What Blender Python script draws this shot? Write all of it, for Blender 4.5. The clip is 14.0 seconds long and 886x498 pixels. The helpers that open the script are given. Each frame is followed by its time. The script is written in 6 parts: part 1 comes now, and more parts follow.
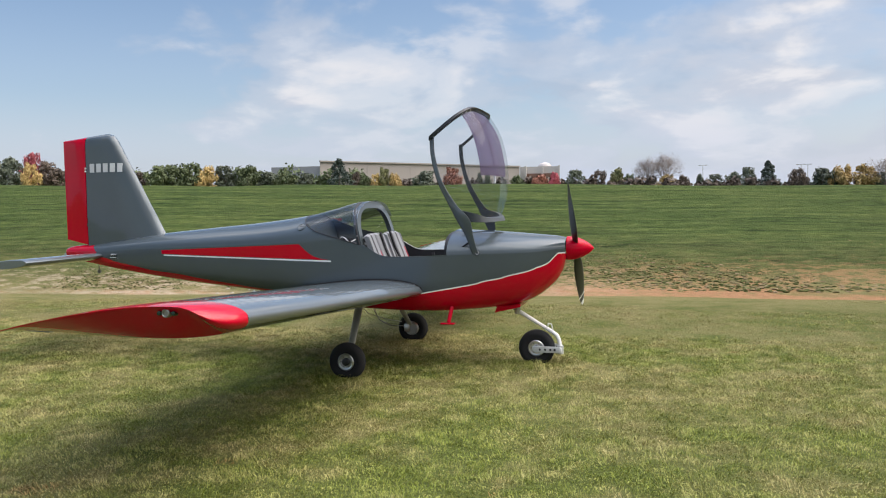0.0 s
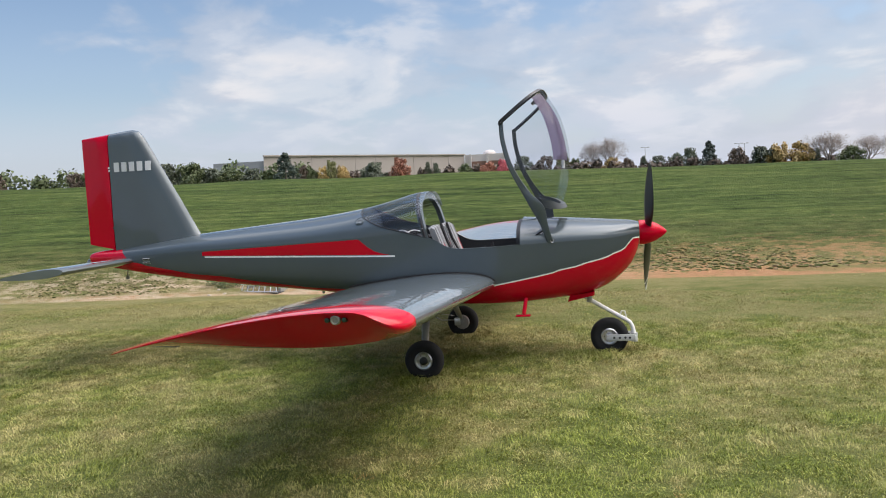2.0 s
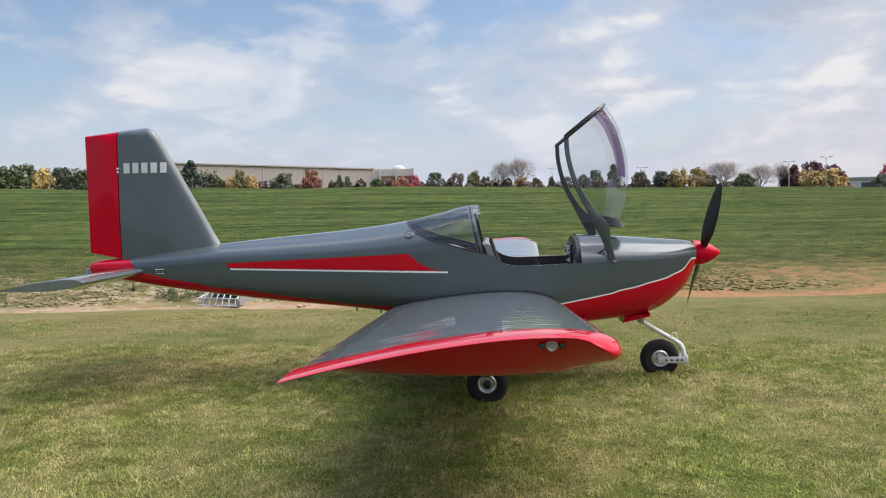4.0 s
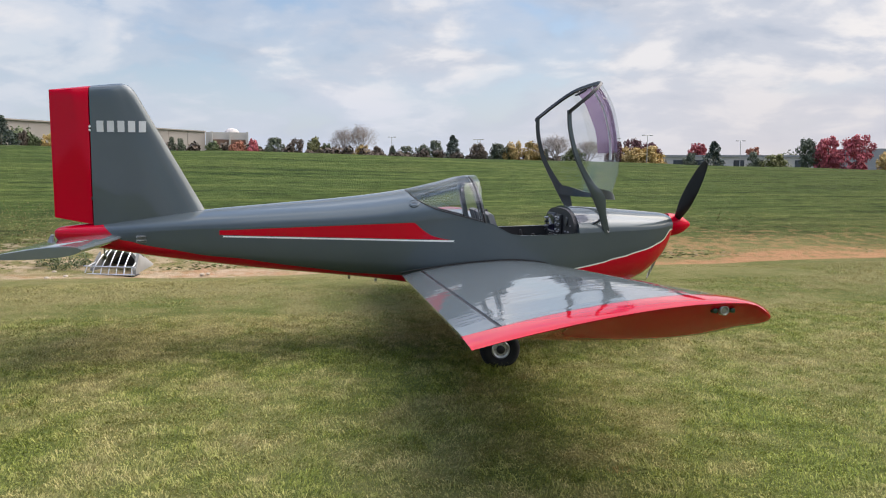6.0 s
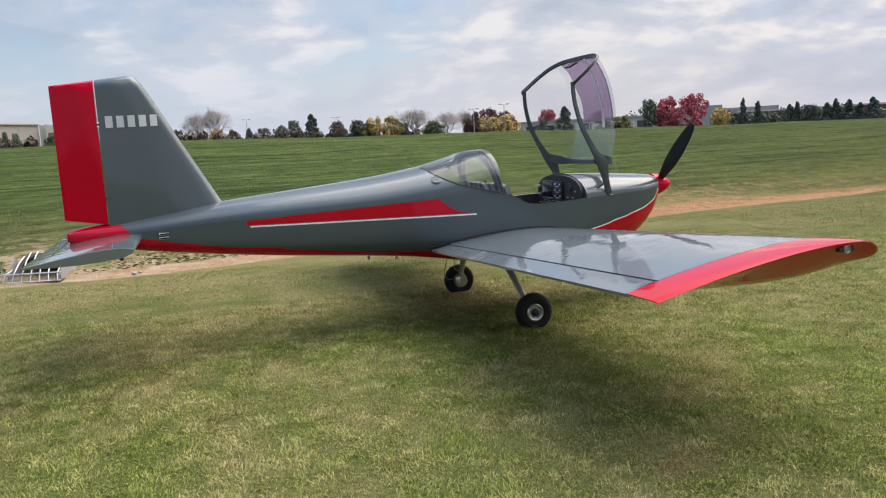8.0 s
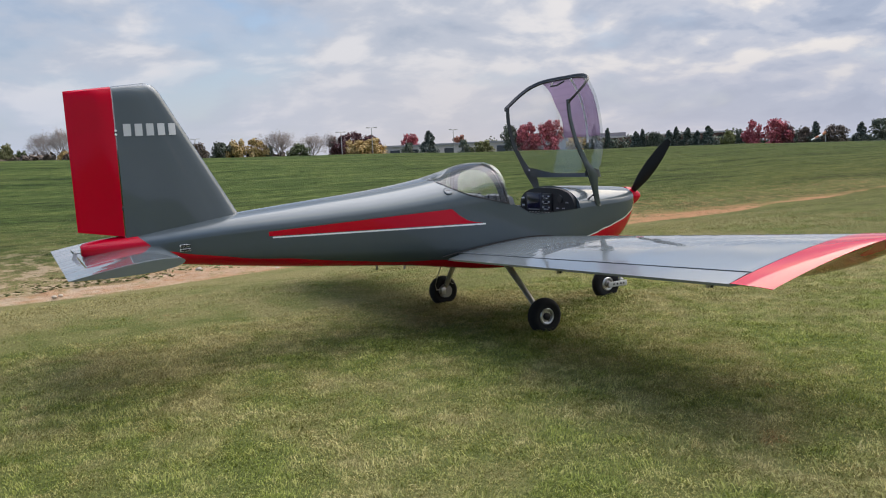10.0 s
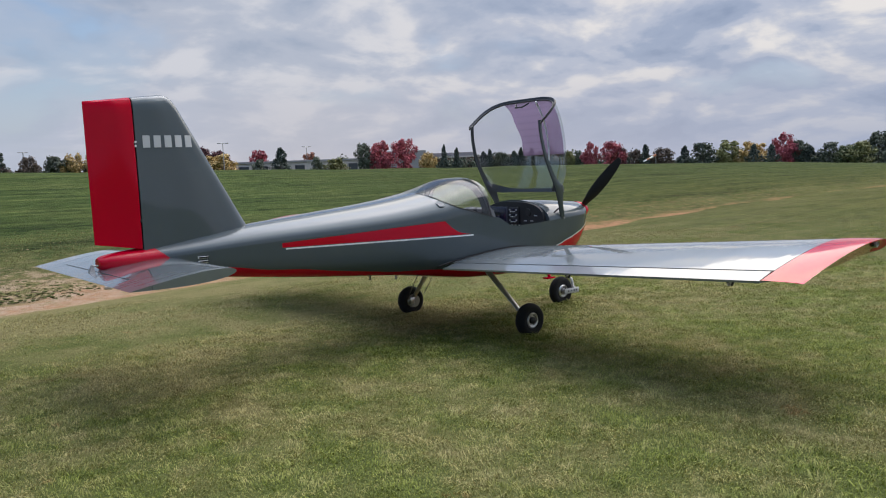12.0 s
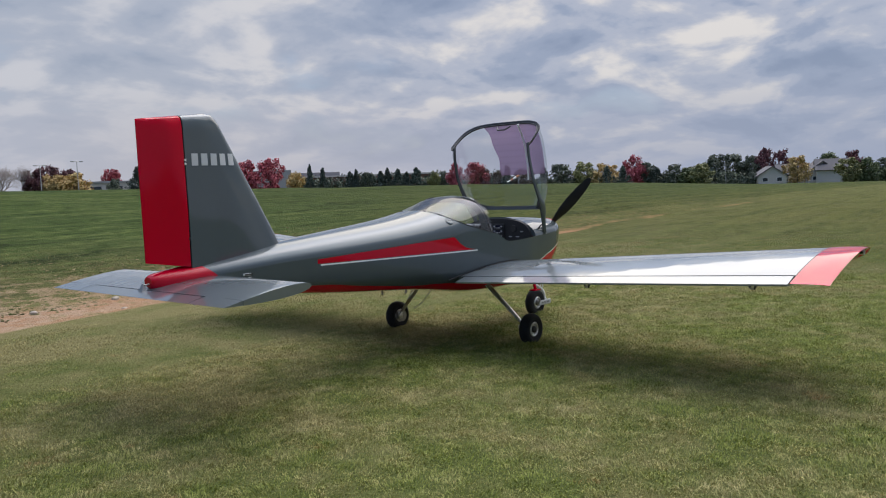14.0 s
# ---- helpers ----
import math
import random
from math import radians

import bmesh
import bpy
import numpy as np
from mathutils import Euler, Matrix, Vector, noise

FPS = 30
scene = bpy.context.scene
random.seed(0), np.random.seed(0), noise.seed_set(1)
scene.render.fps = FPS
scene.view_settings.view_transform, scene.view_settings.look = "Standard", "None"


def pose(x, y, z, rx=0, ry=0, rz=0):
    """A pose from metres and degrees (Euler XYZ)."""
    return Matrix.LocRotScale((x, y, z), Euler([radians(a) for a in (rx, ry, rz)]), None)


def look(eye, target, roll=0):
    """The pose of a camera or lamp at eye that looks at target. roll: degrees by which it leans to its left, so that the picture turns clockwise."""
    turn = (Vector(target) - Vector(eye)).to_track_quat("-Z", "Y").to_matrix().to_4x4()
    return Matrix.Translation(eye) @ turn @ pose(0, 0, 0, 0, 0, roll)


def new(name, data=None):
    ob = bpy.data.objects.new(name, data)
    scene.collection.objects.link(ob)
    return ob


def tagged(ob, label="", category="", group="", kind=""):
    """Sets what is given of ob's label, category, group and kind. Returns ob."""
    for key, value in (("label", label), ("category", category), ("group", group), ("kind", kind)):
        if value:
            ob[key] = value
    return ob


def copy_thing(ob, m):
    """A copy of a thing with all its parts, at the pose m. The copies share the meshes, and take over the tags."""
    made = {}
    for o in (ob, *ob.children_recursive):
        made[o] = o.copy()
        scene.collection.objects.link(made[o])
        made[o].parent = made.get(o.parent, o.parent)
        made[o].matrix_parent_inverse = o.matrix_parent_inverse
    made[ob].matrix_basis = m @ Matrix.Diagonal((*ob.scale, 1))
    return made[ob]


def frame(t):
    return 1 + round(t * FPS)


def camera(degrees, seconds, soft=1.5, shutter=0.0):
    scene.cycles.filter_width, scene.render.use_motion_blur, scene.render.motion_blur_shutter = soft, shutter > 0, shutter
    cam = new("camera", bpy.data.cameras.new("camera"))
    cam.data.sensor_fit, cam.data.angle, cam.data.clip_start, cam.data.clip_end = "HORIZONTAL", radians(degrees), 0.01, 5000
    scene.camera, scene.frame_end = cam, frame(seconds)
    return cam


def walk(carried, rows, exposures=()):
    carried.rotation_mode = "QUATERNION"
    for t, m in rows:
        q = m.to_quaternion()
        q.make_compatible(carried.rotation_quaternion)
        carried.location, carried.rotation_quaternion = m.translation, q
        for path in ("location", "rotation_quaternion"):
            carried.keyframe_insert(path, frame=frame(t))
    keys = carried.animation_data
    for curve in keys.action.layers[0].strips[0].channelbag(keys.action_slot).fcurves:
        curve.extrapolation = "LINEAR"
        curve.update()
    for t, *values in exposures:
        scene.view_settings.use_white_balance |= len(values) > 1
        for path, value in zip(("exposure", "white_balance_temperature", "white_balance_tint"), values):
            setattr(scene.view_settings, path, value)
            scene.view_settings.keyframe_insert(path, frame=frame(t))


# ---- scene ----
cam = camera(58.6, 14.0, soft=1.1)
PATH = [
    (0, (0.603, -7.429, 1.472), (0.07, -5.505, 1.357), -0.9),
    (0.5, (0.317, -7.474, 1.493), (-0.219, -5.551, 1.364), -2.0),
    (1, (0.042, -7.451, 1.486), (-0.479, -5.523, 1.375), -2.7),
    (1.5, (-0.281, -7.395, 1.5), (-0.769, -5.459, 1.378), -3.4),
    (2, (-0.579, -7.382, 1.498), (-0.974, -5.426, 1.353), -3.0),
    (2.5, (-0.92, -7.372, 1.533), (-1.212, -5.397, 1.414), -2.7),
    (3, (-1.26, -7.294, 1.52), (-1.494, -5.31, 1.415), -2.7),
    (3.5, (-1.605, -7.225, 1.537), (-1.8, -5.237, 1.431), -2.2),
    (3.7, (-1.744, -7.204, 1.53), (-1.923, -5.215, 1.42), -1.8),
    (5.8, (-3.282, -7.217, 1.546), (-3.051, -5.239, 1.366), 0.3),
    (6, (-3.443, -7.25, 1.558), (-3.166, -5.279, 1.358), 0.2),
    (6.5, (-3.773, -7.278, 1.561), (-3.447, -5.319, 1.33), -1.3),
    (7, (-4.154, -7.257, 1.568), (-3.767, -5.31, 1.324), -2.3),
    (7.5, (-4.523, -7.213, 1.582), (-4.017, -5.296, 1.317), -2.5),
    (8, (-4.908, -7.153, 1.603), (-4.291, -5.27, 1.334), -3.3),
    (8.2, (-5.05, -7.125, 1.605), (-4.405, -5.249, 1.348), -3.7),
    (10.3, (-6.467, -6.741, 1.569), (-5.477, -5.017, 1.35), -3.2),
    (10.5, (-6.604, -6.703, 1.601), (-5.585, -4.994, 1.395), -3.5),
    (11, (-6.924, -6.58, 1.619), (-5.786, -4.946, 1.433), -2.8),
    (11.5, (-7.3, -6.504, 1.632), (-6.076, -4.934, 1.439), -2.0),
    (12, (-7.628, -6.363, 1.608), (-6.358, -4.83, 1.406), -2.4),
    (12.5, (-7.958, -6.192, 1.634), (-6.61, -4.726, 1.457), -2.1),
    (13, (-8.306, -6.024, 1.651), (-6.858, -4.653, 1.485), -1.6),
    (13.5, (-8.601, -5.846, 1.648), (-7.109, -4.526, 1.471), -1.6),
    (14, (-8.931, -5.593, 1.654), (-7.409, -4.305, 1.488), -2.3),
]
walk(cam, [(t, look(eye, target, roll)) for t, eye, target, roll in PATH],
     exposures=((0.0, 0.04, 6900, 11), (3.5, 0.04, 6950, 11), (7.5, 0.04, 6950, 11), (10.5, -0.22, 6700, 11), (12.5, -0.38, 6500, 11), (14.0, -0.48, 6500, 11)))

# ---- light ----
SUN_AZ, SUN_EL = radians(14), radians(56)  # azimuth from the nose (+x) towards +y
sun_dir = Vector((math.cos(SUN_AZ) * math.cos(SUN_EL), math.sin(SUN_AZ) * math.cos(SUN_EL), math.sin(SUN_EL)))
sun = new("sun", bpy.data.lights.new("sun", "SUN"))
sun.data.energy, sun.data.angle, sun.data.color = 2.9, radians(74), (1.0, 0.89, 0.74)
sun.matrix_world = look(sun_dir * 50, (0, 0, 0))
SKY_STRENGTH = 0.15


class Nodes:
    """Short ways to write node trees."""

    def __init__(self, tree):
        self.tree, self.nodes, self.links = tree, tree.nodes, tree.links

    def add(self, kind, **inputs):
        n = self.nodes.new(kind)
        for k, v in inputs.items():
            self.put(n.inputs[k.replace("_", " ")], v)
        return n

    def put(self, socket, v):
        if hasattr(v, "is_output"):
            self.links.new(v, socket)
        else:
            socket.default_value = v

    def math(self, op, a, b=0.0, c=0.0, clamp=False):
        n = self.nodes.new("ShaderNodeMath")
        n.operation, n.use_clamp = op, clamp
        for s, v in zip(n.inputs, (a, b, c)):
            self.put(s, v)
        return n.outputs[0]

    def mix(self, fac, a, b):
        n = self.nodes.new("ShaderNodeMix")
        n.data_type = "RGBA"
        for s, v in ((n.inputs[0], fac), (n.inputs[6], a), (n.inputs[7], b)):
            self.put(s, v if hasattr(v, "is_output") or isinstance(v, (int, float)) else (*v, 1.0))
        return n.outputs[2]

    def ramp(self, fac, stops, smooth=False):
        n = self.nodes.new("ShaderNodeValToRGB")
        n.color_ramp.interpolation = "EASE" if smooth else "LINEAR"
        el = n.color_ramp.elements
        while len(el) < len(stops):
            el.new(0.5)
        for e, (p, v) in zip(el, stops):
            e.position = p
            e.color = (*v, 1.0) if isinstance(v, tuple) else (v, v, v, 1.0)
        self.put(n.inputs[0], fac)
        return n.outputs[0]

    def noise(self, vector, scale, detail=4.0, rough=0.55, distort=0.0):
        n = self.add("ShaderNodeTexNoise", Vector=vector, Scale=scale, Detail=detail, Roughness=rough, Distortion=distort)
        return n.outputs[0]

    def split(self, vector):
        n = self.add("ShaderNodeSeparateXYZ")
        self.put(n.inputs[0], vector)
        return n.outputs

    def join(self, x, y, z):
        n = self.add("ShaderNodeCombineXYZ")
        for s, v in zip(n.inputs, (x, y, z)):
            self.put(s, v)
        return n.outputs[0]

    def bump(self, height, strength, distance):
        return self.add("ShaderNodeBump", Height=height, Strength=strength, Distance=distance).outputs[0]


world = bpy.data.worlds.new("world")
scene.world = world
world.use_nodes = True
w = Nodes(world.node_tree)
w.nodes.clear()
sky = w.nodes.new("ShaderNodeTexSky")
sky.sky_type, sky.sun_disc = "NISHITA", False
sky.sun_elevation, sky.sun_rotation = SUN_EL, math.pi / 2 - SUN_AZ
sky.air_density, sky.dust_density, sky.ozone_density = 1.0, 1.6, 4.0
way = w.add("ShaderNodeTexCoord").outputs["Generated"]
dx, dy, dz = w.split(way)
up = w.math("MAXIMUM", dz, 0.0)
inv = w.math("DIVIDE", 1.0, w.math("ADD", up, 0.30))
flat = w.join(w.math("MULTIPLY", dx, inv), w.math("MULTIPLY", dy, inv), 0.0)
to_sun = w.join(w.math("MULTIPLY_ADD", dx, inv, 0.10 * math.cos(SUN_AZ)), w.math("MULTIPLY_ADD", dy, inv, 0.10 * math.sin(SUN_AZ)), 0.0)
big = w.noise(flat, 1.25, 5.0, 0.52, 0.15)
puff = w.noise(flat, 3.0, 7.0, 0.52, 0.25)
puff_sunward = w.noise(to_sun, 3.0, 7.0, 0.52, 0.25)
shade = w.noise(w.join(w.math("MULTIPLY", dx, inv), w.math("MULTIPLY", dy, inv), 3.7), 1.9, 5.0, 0.5, 0.35)
# the cloud deck closes towards the nose side of the place
cover = w.math("ADD", w.math("ADD", w.math("MULTIPLY", big, 0.62), w.math("MULTIPLY", puff, 0.38)), w.math("MULTIPLY_ADD", dx, 0.15, 0.02))
mask = w.ramp(cover, ((0.44, 0.0), (0.505, 0.55), (0.60, 1.0)), True)
# each heap is bright on the side of the sun and grey below
lit = w.math("MULTIPLY", w.math("SUBTRACT", puff, puff_sunward), 0.6)
tone = w.math("ADD", w.math("MULTIPLY", shade, 0.8), w.math("ADD", w.math("MULTIPLY", puff, 0.2), lit))
thin = w.ramp(tone, ((0.34, (0.42, 0.50, 0.64)), (0.48, (0.56, 0.62, 0.74)), (0.62, (0.84, 0.85, 0.90))), True)
heavy = w.ramp(tone, ((0.34, (0.30, 0.38, 0.55)), (0.44, (0.41, 0.49, 0.66)), (0.51, (0.60, 0.65, 0.78)), (0.64, (1.12, 1.06, 0.99))), True)
cloud = w.mix(w.ramp(dx, ((0.45, 0.0), (0.85, 1.0)), True), thin, heavy)
clear = w.nodes.new("ShaderNodeVectorMath")
clear.operation = "SCALE"
w.put(clear.inputs[0], sky.outputs[0])
clear.inputs["Scale"].default_value = SKY_STRENGTH
total = w.mix(w.math("MULTIPLY", mask, 0.92), clear.outputs[0], cloud)
haze = w.ramp(up, ((0.0, 0.9), (0.06, 0.6), (0.14, 0.15), (0.26, 0.0)), True)
low_air = w.ramp(dx, ((0.10, (0.58, 0.66, 0.84)), (0.50, (0.66, 0.66, 0.74)), (0.75, (0.58, 0.61, 0.74)), (0.95, (0.46, 0.53, 0.70))))
total = w.mix(haze, total, low_air)
# brightness added to the unseen sky overhead and round the hidden sun, as fill light
near_sun = w.nodes.new("ShaderNodeVectorMath")
near_sun.operation = "DOT_PRODUCT"
w.put(near_sun.inputs[0], way)
near_sun.inputs[1].default_value = sun_dir
glow = w.ramp(near_sun.outputs["Value"], ((0.70, 0.0), (0.86, 0.4), (1.0, 1.0)), True)
over = w.ramp(up, ((0.50, 0.0), (0.82, 1.0)), True)
lift = w.math("ADD", 1.0, w.math("ADD", w.math("MULTIPLY", glow, 2.0), w.math("MULTIPLY", over, 2.8)))
bright = w.nodes.new("ShaderNodeVectorMath")
bright.operation = "SCALE"
w.put(bright.inputs[0], total)
w.put(bright.inputs["Scale"], lift)
total = bright.outputs[0]
ground_dim = w.mix(w.math("LESS_THAN", dz, -0.02), total, (0.12, 0.14, 0.07))
bg = w.add("ShaderNodeBackground", Color=ground_dim, Strength=1.0)
out = w.add("ShaderNodeOutputWorld")
w.links.new(bg.outputs[0], out.inputs[0])

# ---- materials ----


def material(name, rough=0.5, metal=0.0, **more):
    m = bpy.data.materials.new(name)
    m.use_nodes = True
    n = Nodes(m.node_tree)
    b = m.node_tree.nodes["Principled BSDF"]
    b.inputs["Roughness"].default_value, b.inputs["Metallic"].default_value = rough, metal
    for k, v in more.items():
        b.inputs[k.replace("_", " ")].default_value = v
    return m, n, b


def place(n):
    return n.add("ShaderNodeTexCoord").outputs["Object"]


def plain(name, colour, rough=0.5, metal=0.0, wear=0.12, scale=9.0, relief=0.0, **more):
    """A paint, metal or cloth with some unevenness at two scales."""
    m, n, b = material(name, rough, metal, **more)
    p = place(n)
    a, f = n.noise(p, scale, 5.0), n.noise(p, scale * 9, 3.0)
    v = n.math("ADD", n.math("MULTIPLY", a, 0.7), n.math("MULTIPLY", f, 0.3))
    n.put(b.inputs["Base Color"], n.mix(v, tuple(c * (1 - wear) for c in colour), tuple(min(1, c * (1 + wear)) for c in colour)))
    n.put(b.inputs["Roughness"], n.math("MULTIPLY_ADD", a, 0.14, max(0.02, rough - 0.07), True))
    if relief:
        n.put(b.inputs["Normal"], n.bump(f, 0.4, relief))
    return m


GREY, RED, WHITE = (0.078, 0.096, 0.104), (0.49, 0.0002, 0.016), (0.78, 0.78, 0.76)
FLAKE = 0.25


def paint_node(n, b, colour, p, gloss=1.45, rivets=0.0, flake=None, waves=0.16):
    """Glossy aircraft paint over slightly uneven sheet metal; flake: where it is a metallic paint."""
    soft = n.noise(p, 1.1, 2.0)
    fine = n.noise(p, 130.0, 2.0)
    dust = n.noise(p, 3.0, 6.0, 0.65)
    b.inputs["Coat Weight"].default_value = 1.0
    b.inputs["Coat IOR"].default_value = gloss
    b.inputs["Specular IOR Level"].default_value = 0.0
    if flake is not None:
        n.put(b.inputs["Metallic"], flake)
    n.put(b.inputs["Roughness"], n.math("MULTIPLY_ADD", dust, 0.12, 0.34))
    n.put(b.inputs["Coat Roughness"], n.math("MULTIPLY_ADD", dust, 0.10, 0.0))
    tone = n.math("MULTIPLY_ADD", dust, 0.16, 0.92)
    rx, ry, rz = n.split(p)
    row = n.math("LESS_THAN", n.math("ABSOLUTE", n.math("SUBTRACT", n.math("FRACT", n.math("MULTIPLY", ry, 2.7)), 0.5)), 0.010)
    dot = n.math("LESS_THAN", n.math("ABSOLUTE", n.math("SUBTRACT", n.math("FRACT", n.math("MULTIPLY", rx, 28.0)), 0.5)), 0.14)
    tone = n.math("SUBTRACT", tone, n.math("MULTIPLY", n.math("MULTIPLY", row, dot), rivets))
    hsv = n.add("ShaderNodeHueSaturation", Color=colour, Value=tone)
    n.put(b.inputs["Base Color"], hsv.outputs[0])
    rib = n.noise(n.join(n.math("MULTIPLY", rx, 0.5), n.math("MULTIPLY", ry, 3.0), rz), 1.6, 2.0)
    h = n.math("ADD", n.math("MULTIPLY", soft, 0.6), n.math("ADD", n.math("MULTIPLY", rib, 0.5), n.math("MULTIPLY", fine, 0.004)))
    n.put(b.inputs["Normal"], n.bump(h, waves, 0.02))
    n.put(b.inputs["Coat Normal"], n.bump(h, waves, 0.02))


def paint(name, colour, gloss=1.45, rivets=0.0, flake=None, waves=0.16):
    m, n, b = material(name)
    p = place(n)
    paint_node(n, b, n.mix(0.0, colour, colour), p, gloss, rivets, flake, waves)
    return m


def hull_paint():
    """Grey over red, with the white pinstripes and the red flash along the tail."""
    m, n, b = material("hull_paint")
    p = place(n)
    x, y, z = n.split(p)
    u = n.math("DIVIDE", n.math("ADD", x, 6.0), 6.0)

    def line(*stops):
        n.ramp(u, [((sx + 6) / 6, sz) for sx, sz in stops])
        curve = n.nodes[-1]
        curve.color_ramp.interpolation = "CARDINAL" if len(stops) > 9 else "LINEAR"
        return curve.outputs[0]

    low = line((-5.3, 0.955), (-5.08, 0.912), (-4.62, 0.832), (-4.08, 0.768), (-3.4, 0.675), (-2.8, 0.634), (-2.2, 0.592), (-1.8, 0.598), (-1.53, 0.645), (-1.01, 0.737), (-0.77, 0.794), (-0.52, 0.858), (-0.375, 0.925), (-0.27, 1.033))
    red = n.math("LESS_THAN", z, low)
    tail = n.math("LESS_THAN", n.math("MULTIPLY_ADD", z, 1.1, x), -4.222)
    flash_top = line((-4.41, 1.034), (-2.745, 1.104), (-2.66, 1.03), (-2.59, 0.988), (-2.51, 0.966), (-2.43, 0.955))
    flash_low = line((-4.41, 0.996), (-2.43, 0.956))
    inside = n.math("MULTIPLY", n.math("GREATER_THAN", x, -4.40), n.math("LESS_THAN", x, -2.43))
    flash = n.math("MULTIPLY", inside, n.math("MULTIPLY", n.math("LESS_THAN", z, flash_top), n.math("GREATER_THAN", z, flash_low)))
    pin1 = n.math("MULTIPLY", n.math("GREATER_THAN", x, -1.62), n.math("LESS_THAN", n.math("ABSOLUTE", n.math("SUBTRACT", z, n.math("ADD", low, 0.004))), 0.006))
    pin_line = n.math("ABSOLUTE", n.math("SUBTRACT", z, n.math("SUBTRACT", flash_low, 0.012)))
    inside2 = n.math("MULTIPLY", n.math("GREATER_THAN", x, -4.37), n.math("LESS_THAN", x, -2.405))
    pin2 = n.math("MULTIPLY", inside2, n.math("LESS_THAN", pin_line, 0.0065))
    reds = n.math("MAXIMUM", n.math("MAXIMUM", red, tail), flash)
    c = n.mix(reds, GREY, RED)
    c = n.mix(n.math("MAXIMUM", pin1, pin2), c, WHITE)
    paint_node(n, b, c, p, 1.4, 0.0, n.math("MULTIPLY", n.math("SUBTRACT", 1.0, n.math("MAXIMUM", reds, n.math("MAXIMUM", pin1, pin2))), FLAKE))
    return m


def glass(name, tint, rough=0.02, sheen=0.2):
    """A thin pane: clear, with a film of tint and a sheen."""
    m, n, b = material(name, rough)
    n.nodes.remove(b)
    clear_ = n.add("ShaderNodeBsdfTransparent", Color=(*tint, 1))
    shine = n.add("ShaderNodeBsdfGlossy", Color=(0.95, 0.96, 1, 1), Roughness=rough)
    fr = n.add("ShaderNodeFresnel", IOR=1.49)
    p = place(n)
    smear = n.noise(p, 5.0, 5.0)
    fac = n.math("ADD", n.math("MULTIPLY", fr.outputs[0], sheen), n.math("MULTIPLY", smear, 0.03), 0.0, True)
    mixed = n.nodes.new("ShaderNodeMixShader")
    n.put(mixed.inputs[0], fac)
    n.links.new(clear_.outputs[0], mixed.inputs[1])
    n.links.new(shine.outputs[0], mixed.inputs[2])
    n.links.new(mixed.outputs[0], n.nodes["Material Output"].inputs[0])
    return m


HULL, PAINT_GREY, PAINT_RED = hull_paint(), paint("grey_paint", GREY, flake=FLAKE), paint("red_paint", RED, 1.27)
PAINT_TIP = paint("tip_red_paint", RED, 1.42)
# the body grey, lightened in colour for sky mirrored on wings and tailplane
PAINT_SKYLIT = paint("skylit_grey_paint", (0.150, 0.174, 0.184), 1.8, 0.12, 0.5, 0.3)
PAINT_WHITE = plain("white_paint", WHITE, 0.3, wear=0.05)
MARK_GREY = plain("pale_grey_lettering", (0.52, 0.53, 0.53), 0.4, wear=0.08)
LIGHT_GREY = plain("light_grey_paint", (0.42, 0.43, 0.42), 0.35, wear=0.08)
BLACK = plain("black_trim", (0.012, 0.012, 0.014), 0.45, wear=0.3)
LINER = plain("cockpit_liner", (0.012, 0.013, 0.014), 0.85, wear=0.25, scale=20)
RUBBER = plain("rubber", (0.009, 0.009, 0.010), 0.9, wear=0.4, scale=25, relief=0.002)
GEAR = plain("gear_leg_metal", (0.50, 0.50, 0.47), 0.3, 0.65, wear=0.1)
METAL = plain("aluminium", (0.62, 0.62, 0.62), 0.32, 1.0, wear=0.1)
STEEL = plain("steel", (0.35, 0.34, 0.33), 0.4, 1.0, wear=0.2)
BLADE = plain("blade_black", (0.012, 0.013, 0.015), 0.38, wear=0.2)
FRAME = plain("canopy_frame_grey", (0.034, 0.041, 0.045), 0.5, wear=0.15)
BOW = plain("bow_dark_grey", (0.016, 0.018, 0.021), 0.45, wear=0.3, scale=30)
GLASS = glass("canopy_acrylic", (0.90, 0.91, 0.92), sheen=0.14)
REAR_GLASS = glass("rear_acrylic", (0.86, 0.87, 0.88), 0.05, 0.7)
SCREEN = plain("dark_screen", (0.012, 0.012, 0.03), 0.12, wear=0.2)
PANEL_PAINT = plain("panel_paint", (0.010, 0.0105, 0.012), 0.6, wear=0.2, scale=40)
BEZEL = plain("bezel_blue_grey", (0.030, 0.034, 0.050), 0.45, wear=0.15)
BUTTON = plain("button_grey", (0.35, 0.36, 0.38), 0.5)
GREEN_LENS = plain("green_lens", (0.006, 0.03, 0.02), 0.15)
CLEAR_LENS = plain("clear_lens", (0.30, 0.30, 0.29), 0.1, 0.5)
STONE = plain("ditch_stone", (0.40, 0.34, 0.27), 0.95, wear=0.3, scale=12, relief=0.01)
CONCRETE = plain("concrete", (0.24, 0.235, 0.22), 0.9, wear=0.25, scale=6, relief=0.004)


